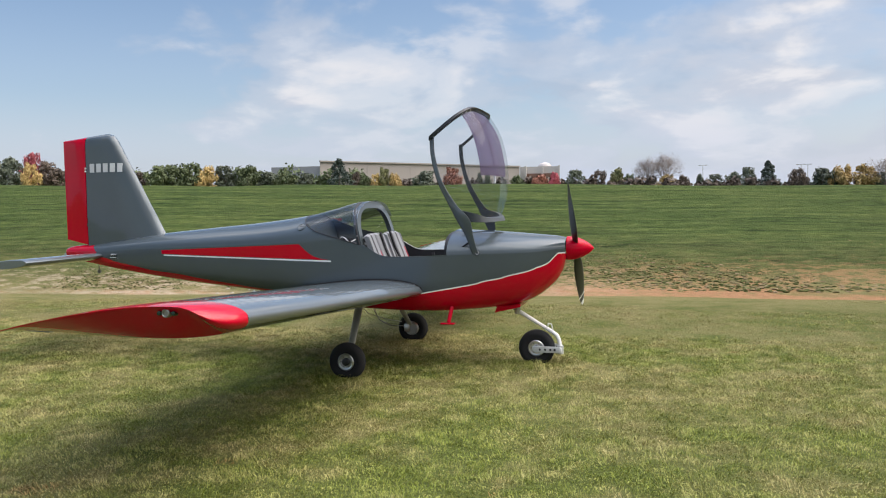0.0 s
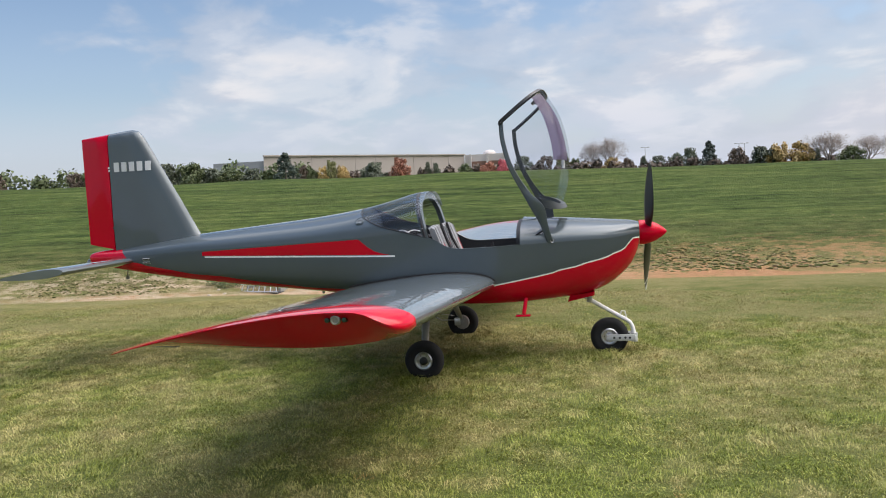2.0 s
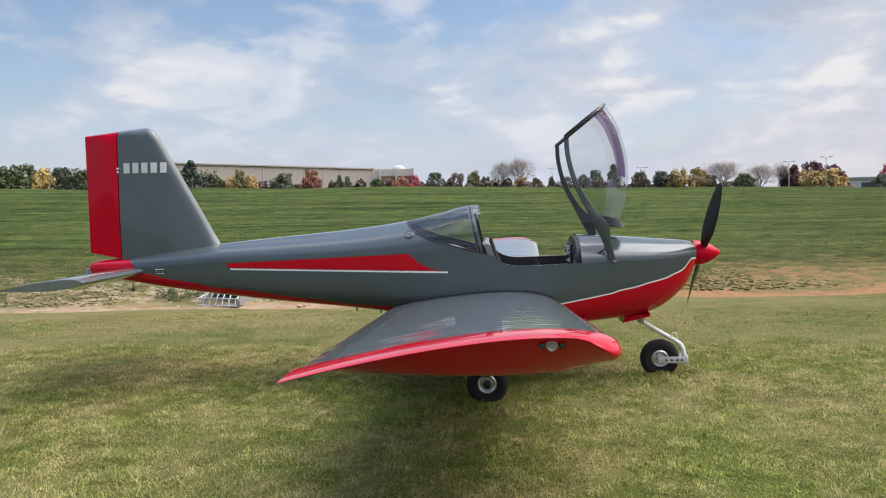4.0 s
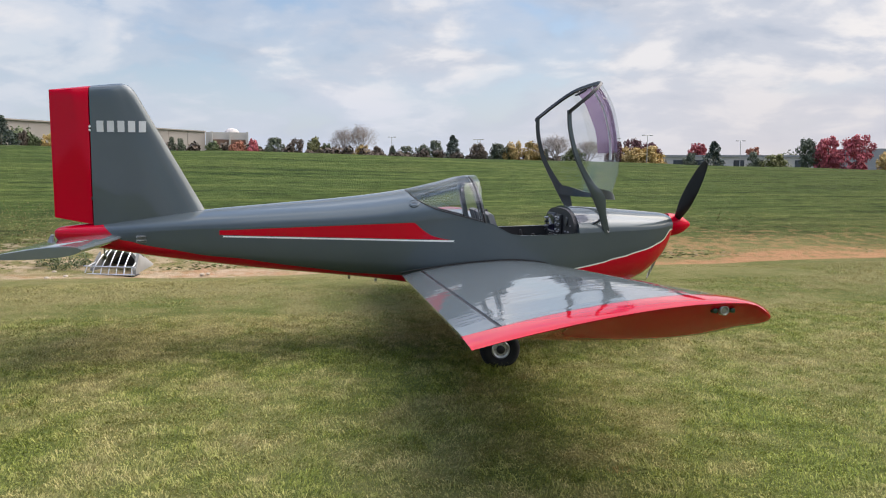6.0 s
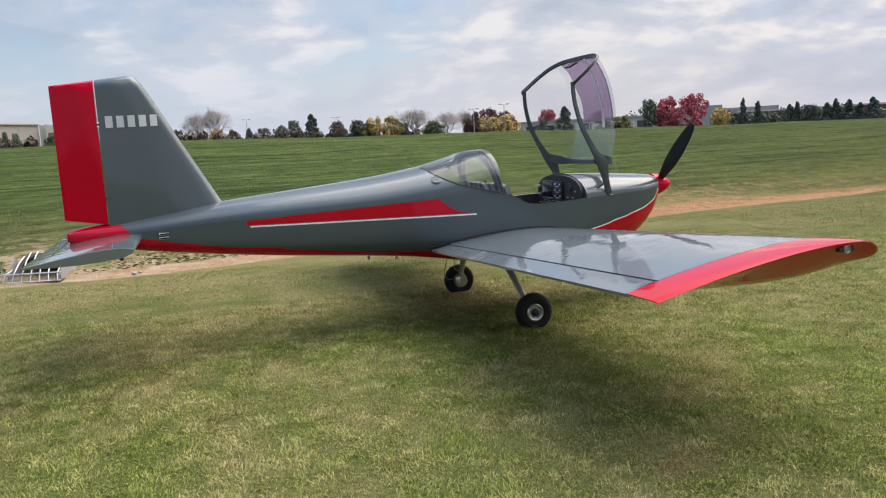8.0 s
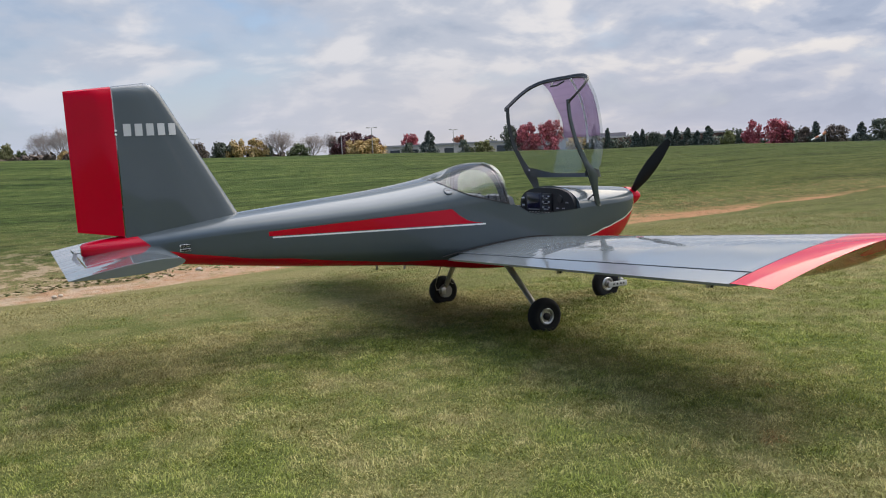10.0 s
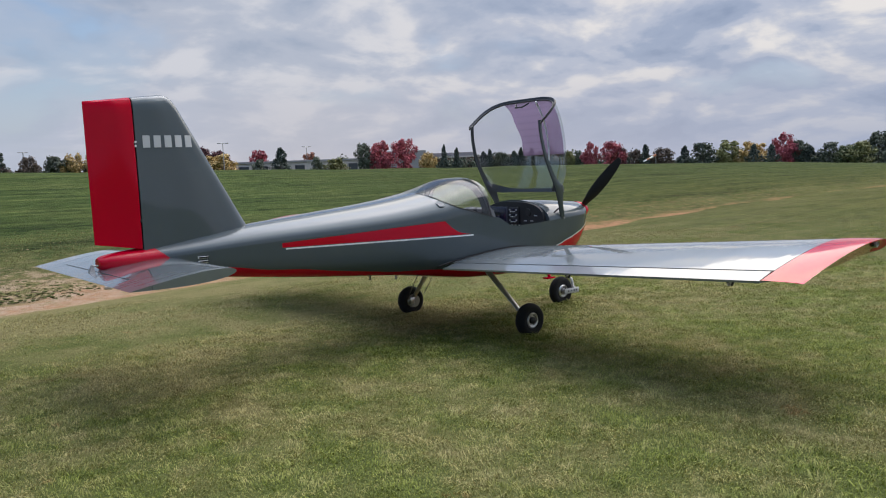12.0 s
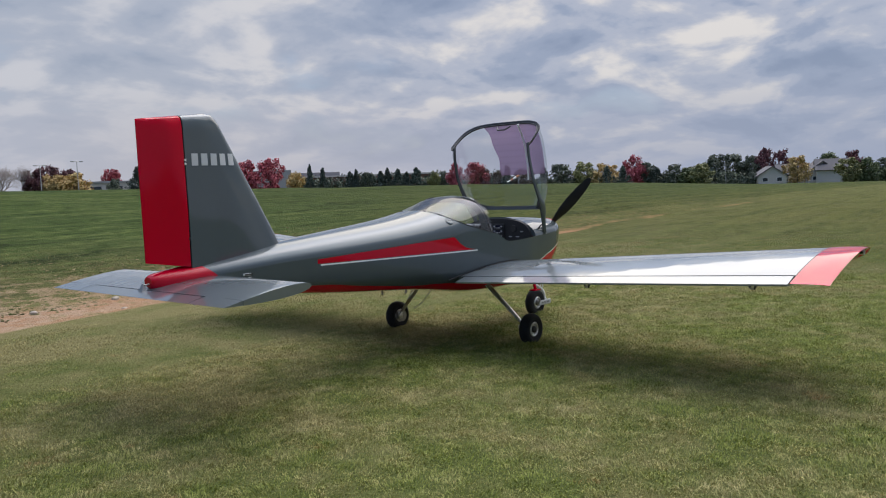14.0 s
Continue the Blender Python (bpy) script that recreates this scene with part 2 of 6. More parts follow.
def shade_cloth():
    m, n, b = material("sunshade_cloth", 0.8)
    p = place(n)
    x, y, z = n.split(p)
    pleat = n.math("POWER", n.math("ABSOLUTE", n.math("SINE", n.math("MULTIPLY", z, 42.0))), 0.4)
    n.put(b.inputs["Base Color"], n.mix(n.math("MULTIPLY_ADD", pleat, 0.8, 0.0), (0.07, 0.05, 0.085), (0.16, 0.115, 0.19)))
    tr = n.add("ShaderNodeBsdfTranslucent", Color=(0.24, 0.17, 0.28, 1))
    cl = n.add("ShaderNodeBsdfTransparent", Color=(0.55, 0.48, 0.62, 1))
    m1, m2 = n.nodes.new("ShaderNodeMixShader"), n.nodes.new("ShaderNodeMixShader")
    m1.inputs[0].default_value, m2.inputs[0].default_value = 0.5, 0.36
    n.links.new(b.outputs[0], m1.inputs[1])
    n.links.new(tr.outputs[0], m1.inputs[2])
    n.links.new(m1.outputs[0], m2.inputs[1])
    n.links.new(cl.outputs[0], m2.inputs[2])
    n.links.new(m2.outputs[0], n.nodes["Material Output"].inputs[0])
    return m


SHADE = shade_cloth()


def seat_cloth():
    m, n, b = material("seat_cloth", 0.85)
    p = place(n)
    x, y, z = n.split(p)
    v = n.math("FRACT", n.math("MULTIPLY", n.math("ADD", n.math("ADD", y, 2.0), n.math("MULTIPLY", z, 0.10)), 4.2))
    c = n.ramp(v, ((0.0, (0.24, 0.25, 0.25)), (0.24, (0.24, 0.25, 0.25)), (0.26, (0.05, 0.05, 0.055)), (0.40, (0.05, 0.05, 0.055)), (0.42, (0.27, 0.28, 0.28)), (0.66, (0.27, 0.28, 0.28)), (0.67, (0.30, 0.01, 0.03)), (0.74, (0.30, 0.01, 0.03)), (0.77, (0.08, 0.08, 0.09)), (1.0, (0.30, 0.30, 0.30))))
    weave = n.noise(p, 160.0, 2.0)
    plain_c = n.ramp(v, ((0.0, (0.23, 0.24, 0.25)), (0.24, (0.23, 0.24, 0.25)), (0.26, (0.05, 0.05, 0.055)), (0.40, (0.05, 0.05, 0.055)), (0.42, (0.25, 0.26, 0.27)), (0.70, (0.25, 0.26, 0.27)), (0.72, (0.07, 0.07, 0.08)), (1.0, (0.22, 0.23, 0.24))))
    c = n.mix(n.math("GREATER_THAN", n.math("MULTIPLY_ADD", weave, 0.03, z), 1.045), c, plain_c)
    n.put(b.inputs["Base Color"], c)
    n.put(b.inputs["Normal"], n.bump(weave, 0.4, 0.003))
    return m


SEAT = seat_cloth()


def lawn():
    """Mown autumn grass, with straw-coloured patches and the bare soil of the ditch."""
    m, n, b = material("lawn", 0.95)
    b.inputs["Specular IOR Level"].default_value = 0.05
    p = place(n)
    x, y, z = n.split(p)
    d = n.math("SUBTRACT", n.math("SUBTRACT", y, 8.25), n.math("MULTIPLY", n.math("MINIMUM", x, 25.0), 0.1))
    d = n.math("SUBTRACT", d, n.math("MULTIPLY", n.math("MAXIMUM", n.math("SUBTRACT", x, 25.0), 0.0), 0.07))
    streak = n.join(n.math("MULTIPLY", x, 0.22), y, z)
    patch = n.noise(p, 0.45, 5.0, 0.6)
    mid = n.noise(p, 2.2, 5.0, 0.65)
    fine_ = n.noise(p, 38.0, 4.0, 0.7)
    dark, light, straw = (0.064, 0.083, 0.022), (0.140, 0.160, 0.046), (0.240, 0.205, 0.092)
    near = n.mix(n.ramp(fine_, ((0.3, 0.0), (0.7, 1.0))), dark, light)
    # the verge towards the ditch is drier
    verge = n.ramp(n.math("DIVIDE", n.math("ADD", d, 9.0), 10.0), ((0.05, 0.0), (0.75, 0.11)))
    verge = n.math("MULTIPLY", verge, n.ramp(n.math("DIVIDE", n.math("ADD", x, 20.0), 100.0), ((0.30, 1.0), (0.50, 0.3))))
    dryness = n.math("ADD", verge, n.math("ADD", n.math("MULTIPLY", patch, 0.55), n.math("MULTIPLY", mid, 0.45)))
    near = n.mix(n.ramp(dryness, ((0.45, 0.0), (0.62, 0.75))), near, straw)
    # the bank is mown in long rows along the ditch
    rows_ = n.noise(n.join(n.math("MULTIPLY", x, 0.07), d, 0.0), 1.5, 6.0, 0.68, 0.25)
    tufts = n.noise(n.join(n.math("MULTIPLY", x, 0.35), d, z), 3.6, 5.0, 0.68)
    bands = n.math("ADD", n.math("MULTIPLY", rows_, 0.6), n.math("MULTIPLY", tufts, 0.4))
    far = n.ramp(bands, ((0.38, (0.020, 0.038, 0.009)), (0.48, (0.051, 0.079, 0.018)), (0.60, (0.096, 0.124, 0.030))))
    far = n.mix(n.ramp(patch, ((0.5, 0.0), (0.7, 0.22))), far, (0.110, 0.116, 0.038))
    rough_ = n.noise(n.join(n.math("MULTIPLY", x, 0.5), y, z), 5.5, 6.0, 0.75)
    far = n.add("ShaderNodeHueSaturation", Color=far, Saturation=0.95, Value=n.ramp(rough_, ((0.32, 0.55), (0.5, 0.92), (0.66, 1.30)))).outputs[0]
    # thin and dry at the foot of the bank behind the tail
    foot = n.math("MULTIPLY", n.ramp(n.math("MULTIPLY", d, 0.1), ((0.05, 0.75), (0.55, 0.0))), n.ramp(n.math("DIVIDE", n.math("ADD", x, 20.0), 100.0), ((0.18, 1.0), (0.30, 0.35))))
    far = n.mix(n.math("MULTIPLY", foot, n.ramp(tufts, ((0.40, 0.25), (0.60, 1.0)))), far, (0.165, 0.140, 0.062))
    # darker and yellower towards the open field
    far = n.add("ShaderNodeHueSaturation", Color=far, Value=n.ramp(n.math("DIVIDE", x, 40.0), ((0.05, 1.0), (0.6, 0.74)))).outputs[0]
    open_ = n.math("MULTIPLY", n.ramp(n.math("DIVIDE", x, 40.0), ((0.10, 0.0), (0.5, 1.0))), n.ramp(n.math("DIVIDE", n.math("ADD", d, 25.0), 40.0), ((0.35, 1.0), (0.95, 0.15))))
    far = n.mix(n.math("MULTIPLY", open_, n.ramp(bands, ((0.40, 0.25), (0.60, 0.7)))), far, (0.118, 0.110, 0.026))
    bank = n.ramp(n.math("MULTIPLY_ADD", d, 0.2, 0.0), ((0.05, 0.0), (0.4, 1.0)))
    bank = n.math("MAXIMUM", bank, n.ramp(n.math("DIVIDE", x, 40.0), ((0.02, 0.0), (0.32, 0.75))))
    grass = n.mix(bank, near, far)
    # bare soil in the ditch: a clean edge to the lawn, frayed and clodded up the bank
    edge = n.noise(streak, 1.6, 6.0, 0.65)
    along = n.ramp(n.math("DIVIDE", n.math("ADD", x, 20.0), 100.0), ((0.0, 0.0), (0.08, 0.35), (0.13, 0.85), (0.17, 0.95), (0.22, 1.1), (0.28, 0.9), (0.36, 0.55), (0.60, 0.3), (0.75, 0.15), (0.85, 0.0)))
    broken = n.ramp(n.noise(n.join(n.math("MULTIPLY", x, 0.22), n.math("MULTIPLY", d, 0.5), 0.0), 1.0, 3.0, 0.6), ((0.42, 0.15), (0.58, 1.0)))
    along = n.math("MULTIPLY", along, n.mix(n.ramp(n.math("DIVIDE", x, 40.0), ((0.25, 0.0), (0.5, 1.0))), (1.0, 1.0, 1.0), broken))
    low_edge = n.math("ADD", d, n.math("MULTIPLY", n.math("ADD", n.math("MULTIPLY", edge, 0.7), 0.12), along))
    high_edge = n.math("SUBTRACT", n.math("MULTIPLY", n.math("MULTIPLY_ADD", n.math("SUBTRACT", edge, 0.5), 4.2, 0.42), along), d)
    soil = n.math("MULTIPLY", n.ramp(low_edge, ((0.0, 0.0), (0.14, 1.0))), n.ramp(n.math("ADD", high_edge, 0.3), ((0.0, 0.0), (0.7, 0.95))))
    soil = n.math("MULTIPLY", soil, n.ramp(along, ((0.05, 0.0), (0.35, 1.0))))
    zone = n.math("MULTIPLY", n.ramp(n.math("MULTIPLY", d, 0.2), ((0.0, 0.0), (0.08, 1.0), (0.35, 0.8), (0.62, 0.0))), n.ramp(n.math("DIVIDE", n.math("ADD", x, 20.0), 100.0), ((0.0, 0.2), (0.1, 1.0), (0.24, 0.9), (0.32, 0.45), (0.6, 0.2))))
    clods = n.noise(n.join(n.math("MULTIPLY", x, 0.55), y, z), 4.2, 5.0, 0.7)
    crumbs = n.ramp(n.math("ADD", clods, n.math("MULTIPLY", zone, 0.13)), ((0.56, 0.0), (0.66, 0.75)))
    soil = n.math("MAXIMUM", soil, n.math("MULTIPLY", crumbs, zone))
    soil = n.math("MULTIPLY", soil, n.ramp(n.noise(p, 3.3, 6.0, 0.72), ((0.34, 0.25), (0.48, 1.0))))
    # washed paler round the drain
    pale = n.ramp(n.math("DIVIDE", n.math("ADD", x, 20.0), 40.0), ((0.20, 1.0), (0.40, 0.65), (0.52, 0.0)))
    earth = n.mix(n.noise(p, 9.0, 5.0, 0.7), (0.21, 0.105, 0.052), (0.52, 0.285, 0.155))
    earth = n.mix(n.math("MULTIPLY", pale, n.ramp(clods, ((0.40, 0.2), (0.58, 1.0)))), earth, (0.50, 0.40, 0.29))
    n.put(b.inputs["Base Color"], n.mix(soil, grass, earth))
    h = n.math("ADD", n.math("MULTIPLY", fine_, 0.5), n.math("MULTIPLY", n.noise(p, 9.0, 4.0, 0.7), 0.5))
    n.put(b.inputs["Normal"], n.bump(n.math("ADD", h, n.math("MULTIPLY", rough_, 1.2)), 1.0, 0.07))
    return m


LAWN = lawn()


def blade_grass(name, tone, uneven=0.35):
    m, n, b = material(name, 0.7)
    b.inputs["Specular IOR Level"].default_value = 0.25
    g = n.add("ShaderNodeNewGeometry")
    p = place(n)
    patch = n.math("ADD", n.math("MULTIPLY", n.noise(p, 0.45, 5.0, 0.6), 0.55), n.math("MULTIPLY", n.noise(p, 2.2, 5.0, 0.65), 0.45))
    x, y, z = n.split(p)
    patch = n.math("ADD", patch, n.ramp(n.math("DIVIDE", n.math("ADD", y, 2.0), 10.0), ((0.1, 0.0), (0.8, 0.12))))
    patch = n.math("ADD", patch, n.ramp(n.math("DIVIDE", n.math("ADD", x, 10.0), 15.0), ((0.2, 0.028), (0.5, 0.012), (0.8, -0.016))))
    r = g.outputs["Random Per Island"]
    green = n.ramp(r, ((0.0, (0.149, 0.193, 0.031)), (0.5, (0.240, 0.286, 0.048)), (1.0, (0.340, 0.384, 0.077))))
    dry = n.ramp(r, ((0.0, (0.31, 0.262, 0.105)), (1.0, (0.49, 0.415, 0.195))))
    clump = n.noise(p, 7.0, 4.0, 0.7)
    k = n.math("ADD", n.ramp(n.math("ADD", n.math("MULTIPLY", patch, 0.7), n.math("MULTIPLY", clump, 0.3)), ((0.45, 0.0), (0.58, 0.85))), n.math("MULTIPLY", n.math("GREATER_THAN", n.math("FRACT", n.math("MULTIPLY", r, 7.31)), 0.88), 0.3), 0.0, True)
    c = n.mix(k, green, dry)
    # a few worn reddish spots
    worn = n.ramp(n.noise(p, 1.7, 4.0, 0.6), ((0.665, 0.0), (0.73, 0.75)))
    c = n.mix(worn, c, (0.40, 0.235, 0.10))
    c = n.add("ShaderNodeHueSaturation", Color=c, Value=n.ramp(clump, ((0.3, (0.87 - uneven) * tone), (0.65, (0.87 + uneven) * tone)))).outputs[0]
    n.put(b.inputs["Base Color"], c)
    tr = n.add("ShaderNodeBsdfTranslucent", Color=c)
    mixed = n.nodes.new("ShaderNodeMixShader")
    mixed.inputs[0].default_value = 0.15
    n.links.new(b.outputs[0], mixed.inputs[1])
    n.links.new(tr.outputs[0], mixed.inputs[2])
    n.links.new(mixed.outputs[0], n.nodes["Material Output"].inputs[0])
    return m


BLADES, BANK_BLADES = blade_grass("grass_blades", 1.0, 0.29), blade_grass("bank_grass_blades", 0.55, 0.25)
FAR_BLADES = blade_grass("lawn_grass_blades", 0.9, 0.2)


def leaves(name, a, c):
    m, n, b = material(name, 0.75)
    g = n.add("ShaderNodeNewGeometry")
    col = n.mix(g.outputs["Random Per Island"], a, c)
    o = n.add("ShaderNodeObjectInfo")
    # saturation is lowered to put some distance haze into the leaf colour
    col = n.add("ShaderNodeHueSaturation", Color=col, Saturation=0.88, Value=n.math("MULTIPLY_ADD", o.outputs["Random"], 0.35, 0.72)).outputs[0]
    n.put(b.inputs["Base Color"], col)
    return m


LEAF = {
    # dk is also paler and greyer, as hazed by distance
    "dk": leaves("leaf_dark_green", (0.072, 0.092, 0.060), (0.150, 0.172, 0.104)),
    "green": leaves("leaf_green", (0.065, 0.094, 0.029), (0.145, 0.181, 0.061)),
    "lime": leaves("leaf_yellow_green", (0.145, 0.160, 0.043), (0.304, 0.290, 0.087)),
    "gold": leaves("leaf_gold", (0.42, 0.27, 0.055), (0.70, 0.48, 0.14)),
    "rust": leaves("leaf_rust", (0.232, 0.065, 0.029), (0.406, 0.145, 0.065)),
    "red": leaves("leaf_red", (0.32, 0.026, 0.046), (0.62, 0.078, 0.105)),
    "maroon": leaves("leaf_maroon", (0.087, 0.023, 0.032), (0.189, 0.051, 0.058)),
    "brown": leaves("leaf_brown", (0.087, 0.061, 0.043), (0.189, 0.131, 0.087)),
    "fir": leaves("needle_green", (0.036, 0.058, 0.046), (0.080, 0.110, 0.080)),
}
BARK = plain("bark", (0.11, 0.09, 0.07), 0.9, wear=0.3, scale=6, relief=0.01)
TWIG = plain("pale_twigs", (0.20, 0.17, 0.15), 0.9, wear=0.25)
WALL_TAN = plain("tan_wall_panels", (0.33, 0.295, 0.27), 0.85, wear=0.08, scale=0.3)
WALL_PALE = plain("pale_wall_panels", (0.52, 0.48, 0.45), 0.85, wear=0.08, scale=0.3)
WALL_BRICK = plain("brown_brick", (0.20, 0.11, 0.08), 0.9, wear=0.2, scale=2)
WALL_GREY = plain("grey_wall", (0.30, 0.30, 0.31), 0.8, wear=0.1, scale=0.5)
SIDING = plain("pale_siding", (0.58, 0.54, 0.48), 0.8, wear=0.1, scale=1)
SHINGLE = plain("grey_shingles", (0.13, 0.12, 0.12), 0.9, wear=0.2, scale=3)
PANE = plain("dark_window", (0.04, 0.05, 0.06), 0.15)
ORANGE = plain("orange_fabric", (0.50, 0.20, 0.10), 0.8)
POLE = plain("pole_metal", (0.45, 0.44, 0.43), 0.5, 0.3)

# ---- building helpers ----


def mesh_from(name, verts, faces, mat, smooth=True):
    me = bpy.data.meshes.new(name)
    me.from_pydata([tuple(v) for v in verts], [], [tuple(f) for f in faces])
    me.materials.append(mat)
    if smooth:
        for pl in me.polygons:
            pl.use_smooth = True
    me.update()
    return me


def part(name, src, mat, parent=None, label="", smooth=True):
    """One mesh object from a bmesh, a mesh or (verts, faces), under a thing or a part."""
    if isinstance(src, tuple):
        bm = bmesh.new()
        vs = [bm.verts.new(v) for v in src[0]]
        for f in src[1]:
            try:
                bm.faces.new([vs[i] for i in f])
            except ValueError:
                pass
        src = bm
    if isinstance(src, bmesh.types.BMesh):
        bmesh.ops.recalc_face_normals(src, faces=src.faces)
        me = bpy.data.meshes.new(name)
        src.to_mesh(me)
        src.free()
        me.materials.append(mat)
        for pl in me.polygons:
            pl.use_smooth = smooth
        if smooth:
            me.set_sharp_from_angle(angle=radians(38))
    else:
        me = src
    ob = new(name, me)
    if parent:
        ob.parent = parent
    if label:
        tagged(ob, label)
    return ob


def thing(name, label, category, group="", kind="", at=None):
    ob = new(name)
    if at is not None:
        ob.location = at
    return tagged(ob, label, category, group, kind)


def grid_faces(nu, nv, close_v=False):
    fs = []
    for i in range(nu - 1):
        for j in range(nv if close_v else nv - 1):
            a, b2 = i * nv + j, i * nv + (j + 1) % nv
            fs.append((a, b2, b2 + nv, a + nv))
    return fs


def loft(rings, closed=False, caps=False):
    """Verts and faces over rings of equal length."""
    nv = len(rings[0])
    verts = [p for r in rings for p in r]
    faces = grid_faces(len(rings), nv, closed)
    if caps:
        faces += [tuple(range(nv)), tuple(range(len(verts) - nv, len(verts)))]
    return verts, faces


def thick(src, t):
    """A sheet given a thickness."""
    bm = bmesh.new()
    vs = [bm.verts.new(v) for v in src[0]]
    for f in src[1]:
        bm.faces.new([vs[i] for i in f])
    bmesh.ops.remove_doubles(bm, verts=bm.verts, dist=1e-5)
    bmesh.ops.recalc_face_normals(bm, faces=bm.faces)
    bmesh.ops.solidify(bm, geom=bm.faces[:], thickness=t)
    return bm


def tube(points, r, n=10, r_end=None):
    """A round bar along points."""
    pts = [Vector(p) for p in points]
    rings = []
    side = None
    for i, p in enumerate(pts):
        d = (pts[min(i + 1, len(pts) - 1)] - pts[max(i - 1, 0)]).normalized()
        if side is None:
            side = d.orthogonal().normalized()
        side = (side - d * side.dot(d)).normalized()
        up_ = d.cross(side)
        rr = r if r_end is None else r + (r_end - r) * i / (len(pts) - 1)
        rings.append([p + (side * math.cos(a) + up_ * math.sin(a)) * rr for a in (2 * math.pi * k / n for k in range(n))])
    return loft(rings, True, True)


def box(x0, x1, y0, y1, z0, z1, bevel=0.0, segs=2):
    bm = bmesh.new()
    bmesh.ops.create_cube(bm, size=1.0, matrix=Matrix.Translation(((x0 + x1) / 2, (y0 + y1) / 2, (z0 + z1) / 2)) @ Matrix.Diagonal((x1 - x0, y1 - y0, z1 - z0, 1)))
    if bevel:
        bmesh.ops.bevel(bm, geom=bm.edges[:], offset=bevel, segments=segs, affect="EDGES", profile=0.5)
    return bm


def lathe(profile, axis_at, axis="y", n=32):
    """A turned body: profile of (along, radius) about an axis through axis_at."""
    rings = []
    for h, r in profile:
        ring = []
        for k in range(n):
            a = 2 * math.pi * k / n
            c, s = r * math.cos(a), r * math.sin(a)
            v = {"x": (h, c, s), "y": (c, h, s), "z": (c, s, h)}[axis]
            ring.append(tuple(q + o for q, o in zip(v, axis_at)))
        rings.append(ring)
    return loft(rings, True, True)


def table(rows):
    xs, vs = zip(*rows)
    return lambda x: float(np.interp(x, xs, vs))


def fair(rows):
    """A smooth curve through the points that never overshoots them."""
    xs, vs = (np.array(q, float) for q in zip(*rows))
    h, d = np.diff(xs), np.diff(vs) / np.diff(xs)
    m = np.zeros(len(xs))
    m[0], m[-1] = d[0], d[-1]
    for k in range(1, len(xs) - 1):
        if d[k - 1] * d[k] > 0:
            w1, w2 = 2 * h[k] + h[k - 1], h[k] + 2 * h[k - 1]
            m[k] = (w1 + w2) / (w1 / d[k - 1] + w2 / d[k])

    def at(x):
        x = min(max(x, xs[0]), xs[-1])
        k = min(int(np.searchsorted(xs, x, "right")) - 1, len(h) - 1)
        t = (x - xs[k]) / h[k]
        return float((1 + 2 * t) * (1 - t) ** 2 * vs[k] + t * (1 - t) ** 2 * h[k] * m[k] + t * t * (3 - 2 * t) * vs[k + 1] + t * t * (t - 1) * h[k] * m[k + 1])

    return at


def smooth_line(pts, n):
    tt = np.linspace(0, 1, n)
    # Catmull-Rom through the points
    P = np.array([pts[0]] + list(pts) + [pts[-1]], float)
    res = []
    for t in tt:
        k = min(int(t * (len(pts) - 1)), len(pts) - 2)
        u = t * (len(pts) - 1) - k
        p0, p1, p2, p3 = P[k], P[k + 1], P[k + 2], P[k + 3]
        res.append(0.5 * (2 * p1 + (p2 - p0) * u + (2 * p0 - 5 * p1 + 4 * p2 - p3) * u * u + (3 * p1 - p0 - 3 * p2 + p3) * u ** 3))
    return res


# ---- ground ----
def dirt_y(x):
    """The line of the bare ditch at the foot of the bank."""
    return 8.25 + 0.1 * np.clip(x, -30, 25) + 0.07 * np.clip(x - 25, 0, 60)


def ground_z(x, y):
    """The height of the lawn, the ditch, the bank and the land behind it."""
    x, y = np.asarray(x, float), np.asarray(y, float)
    base = -0.06 - 0.012 * np.clip(x - 30, 0, 260)
    crest = np.interp(x, (-400, -60, -38, -15, -4, 10, 23, 34, 68, 110, 200, 290), (3.6, 3.2, 2.85, 2.42, 2.25, 1.97, 1.66, 1.55, 0.95, -0.3, -1.95, -3.2))
    d = y - dirt_y(x)
    ditch = 0.32 * np.exp(-(d / 2.6) ** 2) * np.interp(x, (-60, 10, 60, 90), (1, 1, 0.4, 0))
    s = np.clip((d + 0.3) / 21.3, 0, 1)
    rise = np.where(s < 0.8, s * 1.111, 1 - 2.778 * (1 - s) ** 2)
    return base + (crest - base) * rise - ditch



def warp(lo, hi, n, dense, centre):
    """Grid lines that stand close round the centre and wide far off."""
    t = np.linspace(np.arcsinh((lo - centre) / dense), np.arcsinh((hi - centre) / dense), n)
    return np.sinh(t) * dense + centre


gx, gy = warp(-2600, 2600, 300, 9.0, 0.0), warp(-700, 3000, 320, 7.0, 8.0)
X, Y = np.meshgrid(gx, gy, indexing="ij")
Z = ground_z(X, Y)
lump = np.array([noise.noise(Vector((a * 0.22, b * 0.22, 0))) for a, b in zip(X.ravel(), Y.ravel())]).reshape(X.shape)
Z = Z + lump * np.clip((np.abs(Y - 18) < 14) * 0.08, 0, 1)
gm = bpy.data.meshes.new("ground")
gm.from_pydata(np.stack([X, Y, Z], -1).reshape(-1, 3).tolist(), [], grid_faces(len(gx), len(gy)))
gm.materials.append(LAWN)
gm.polygons.foreach_set("use_smooth", [True] * len(gm.polygons))
tagged(new("ground", gm), "mown autumn lawn with a bare soil ditch and a grass bank", "ground", kind="structure")


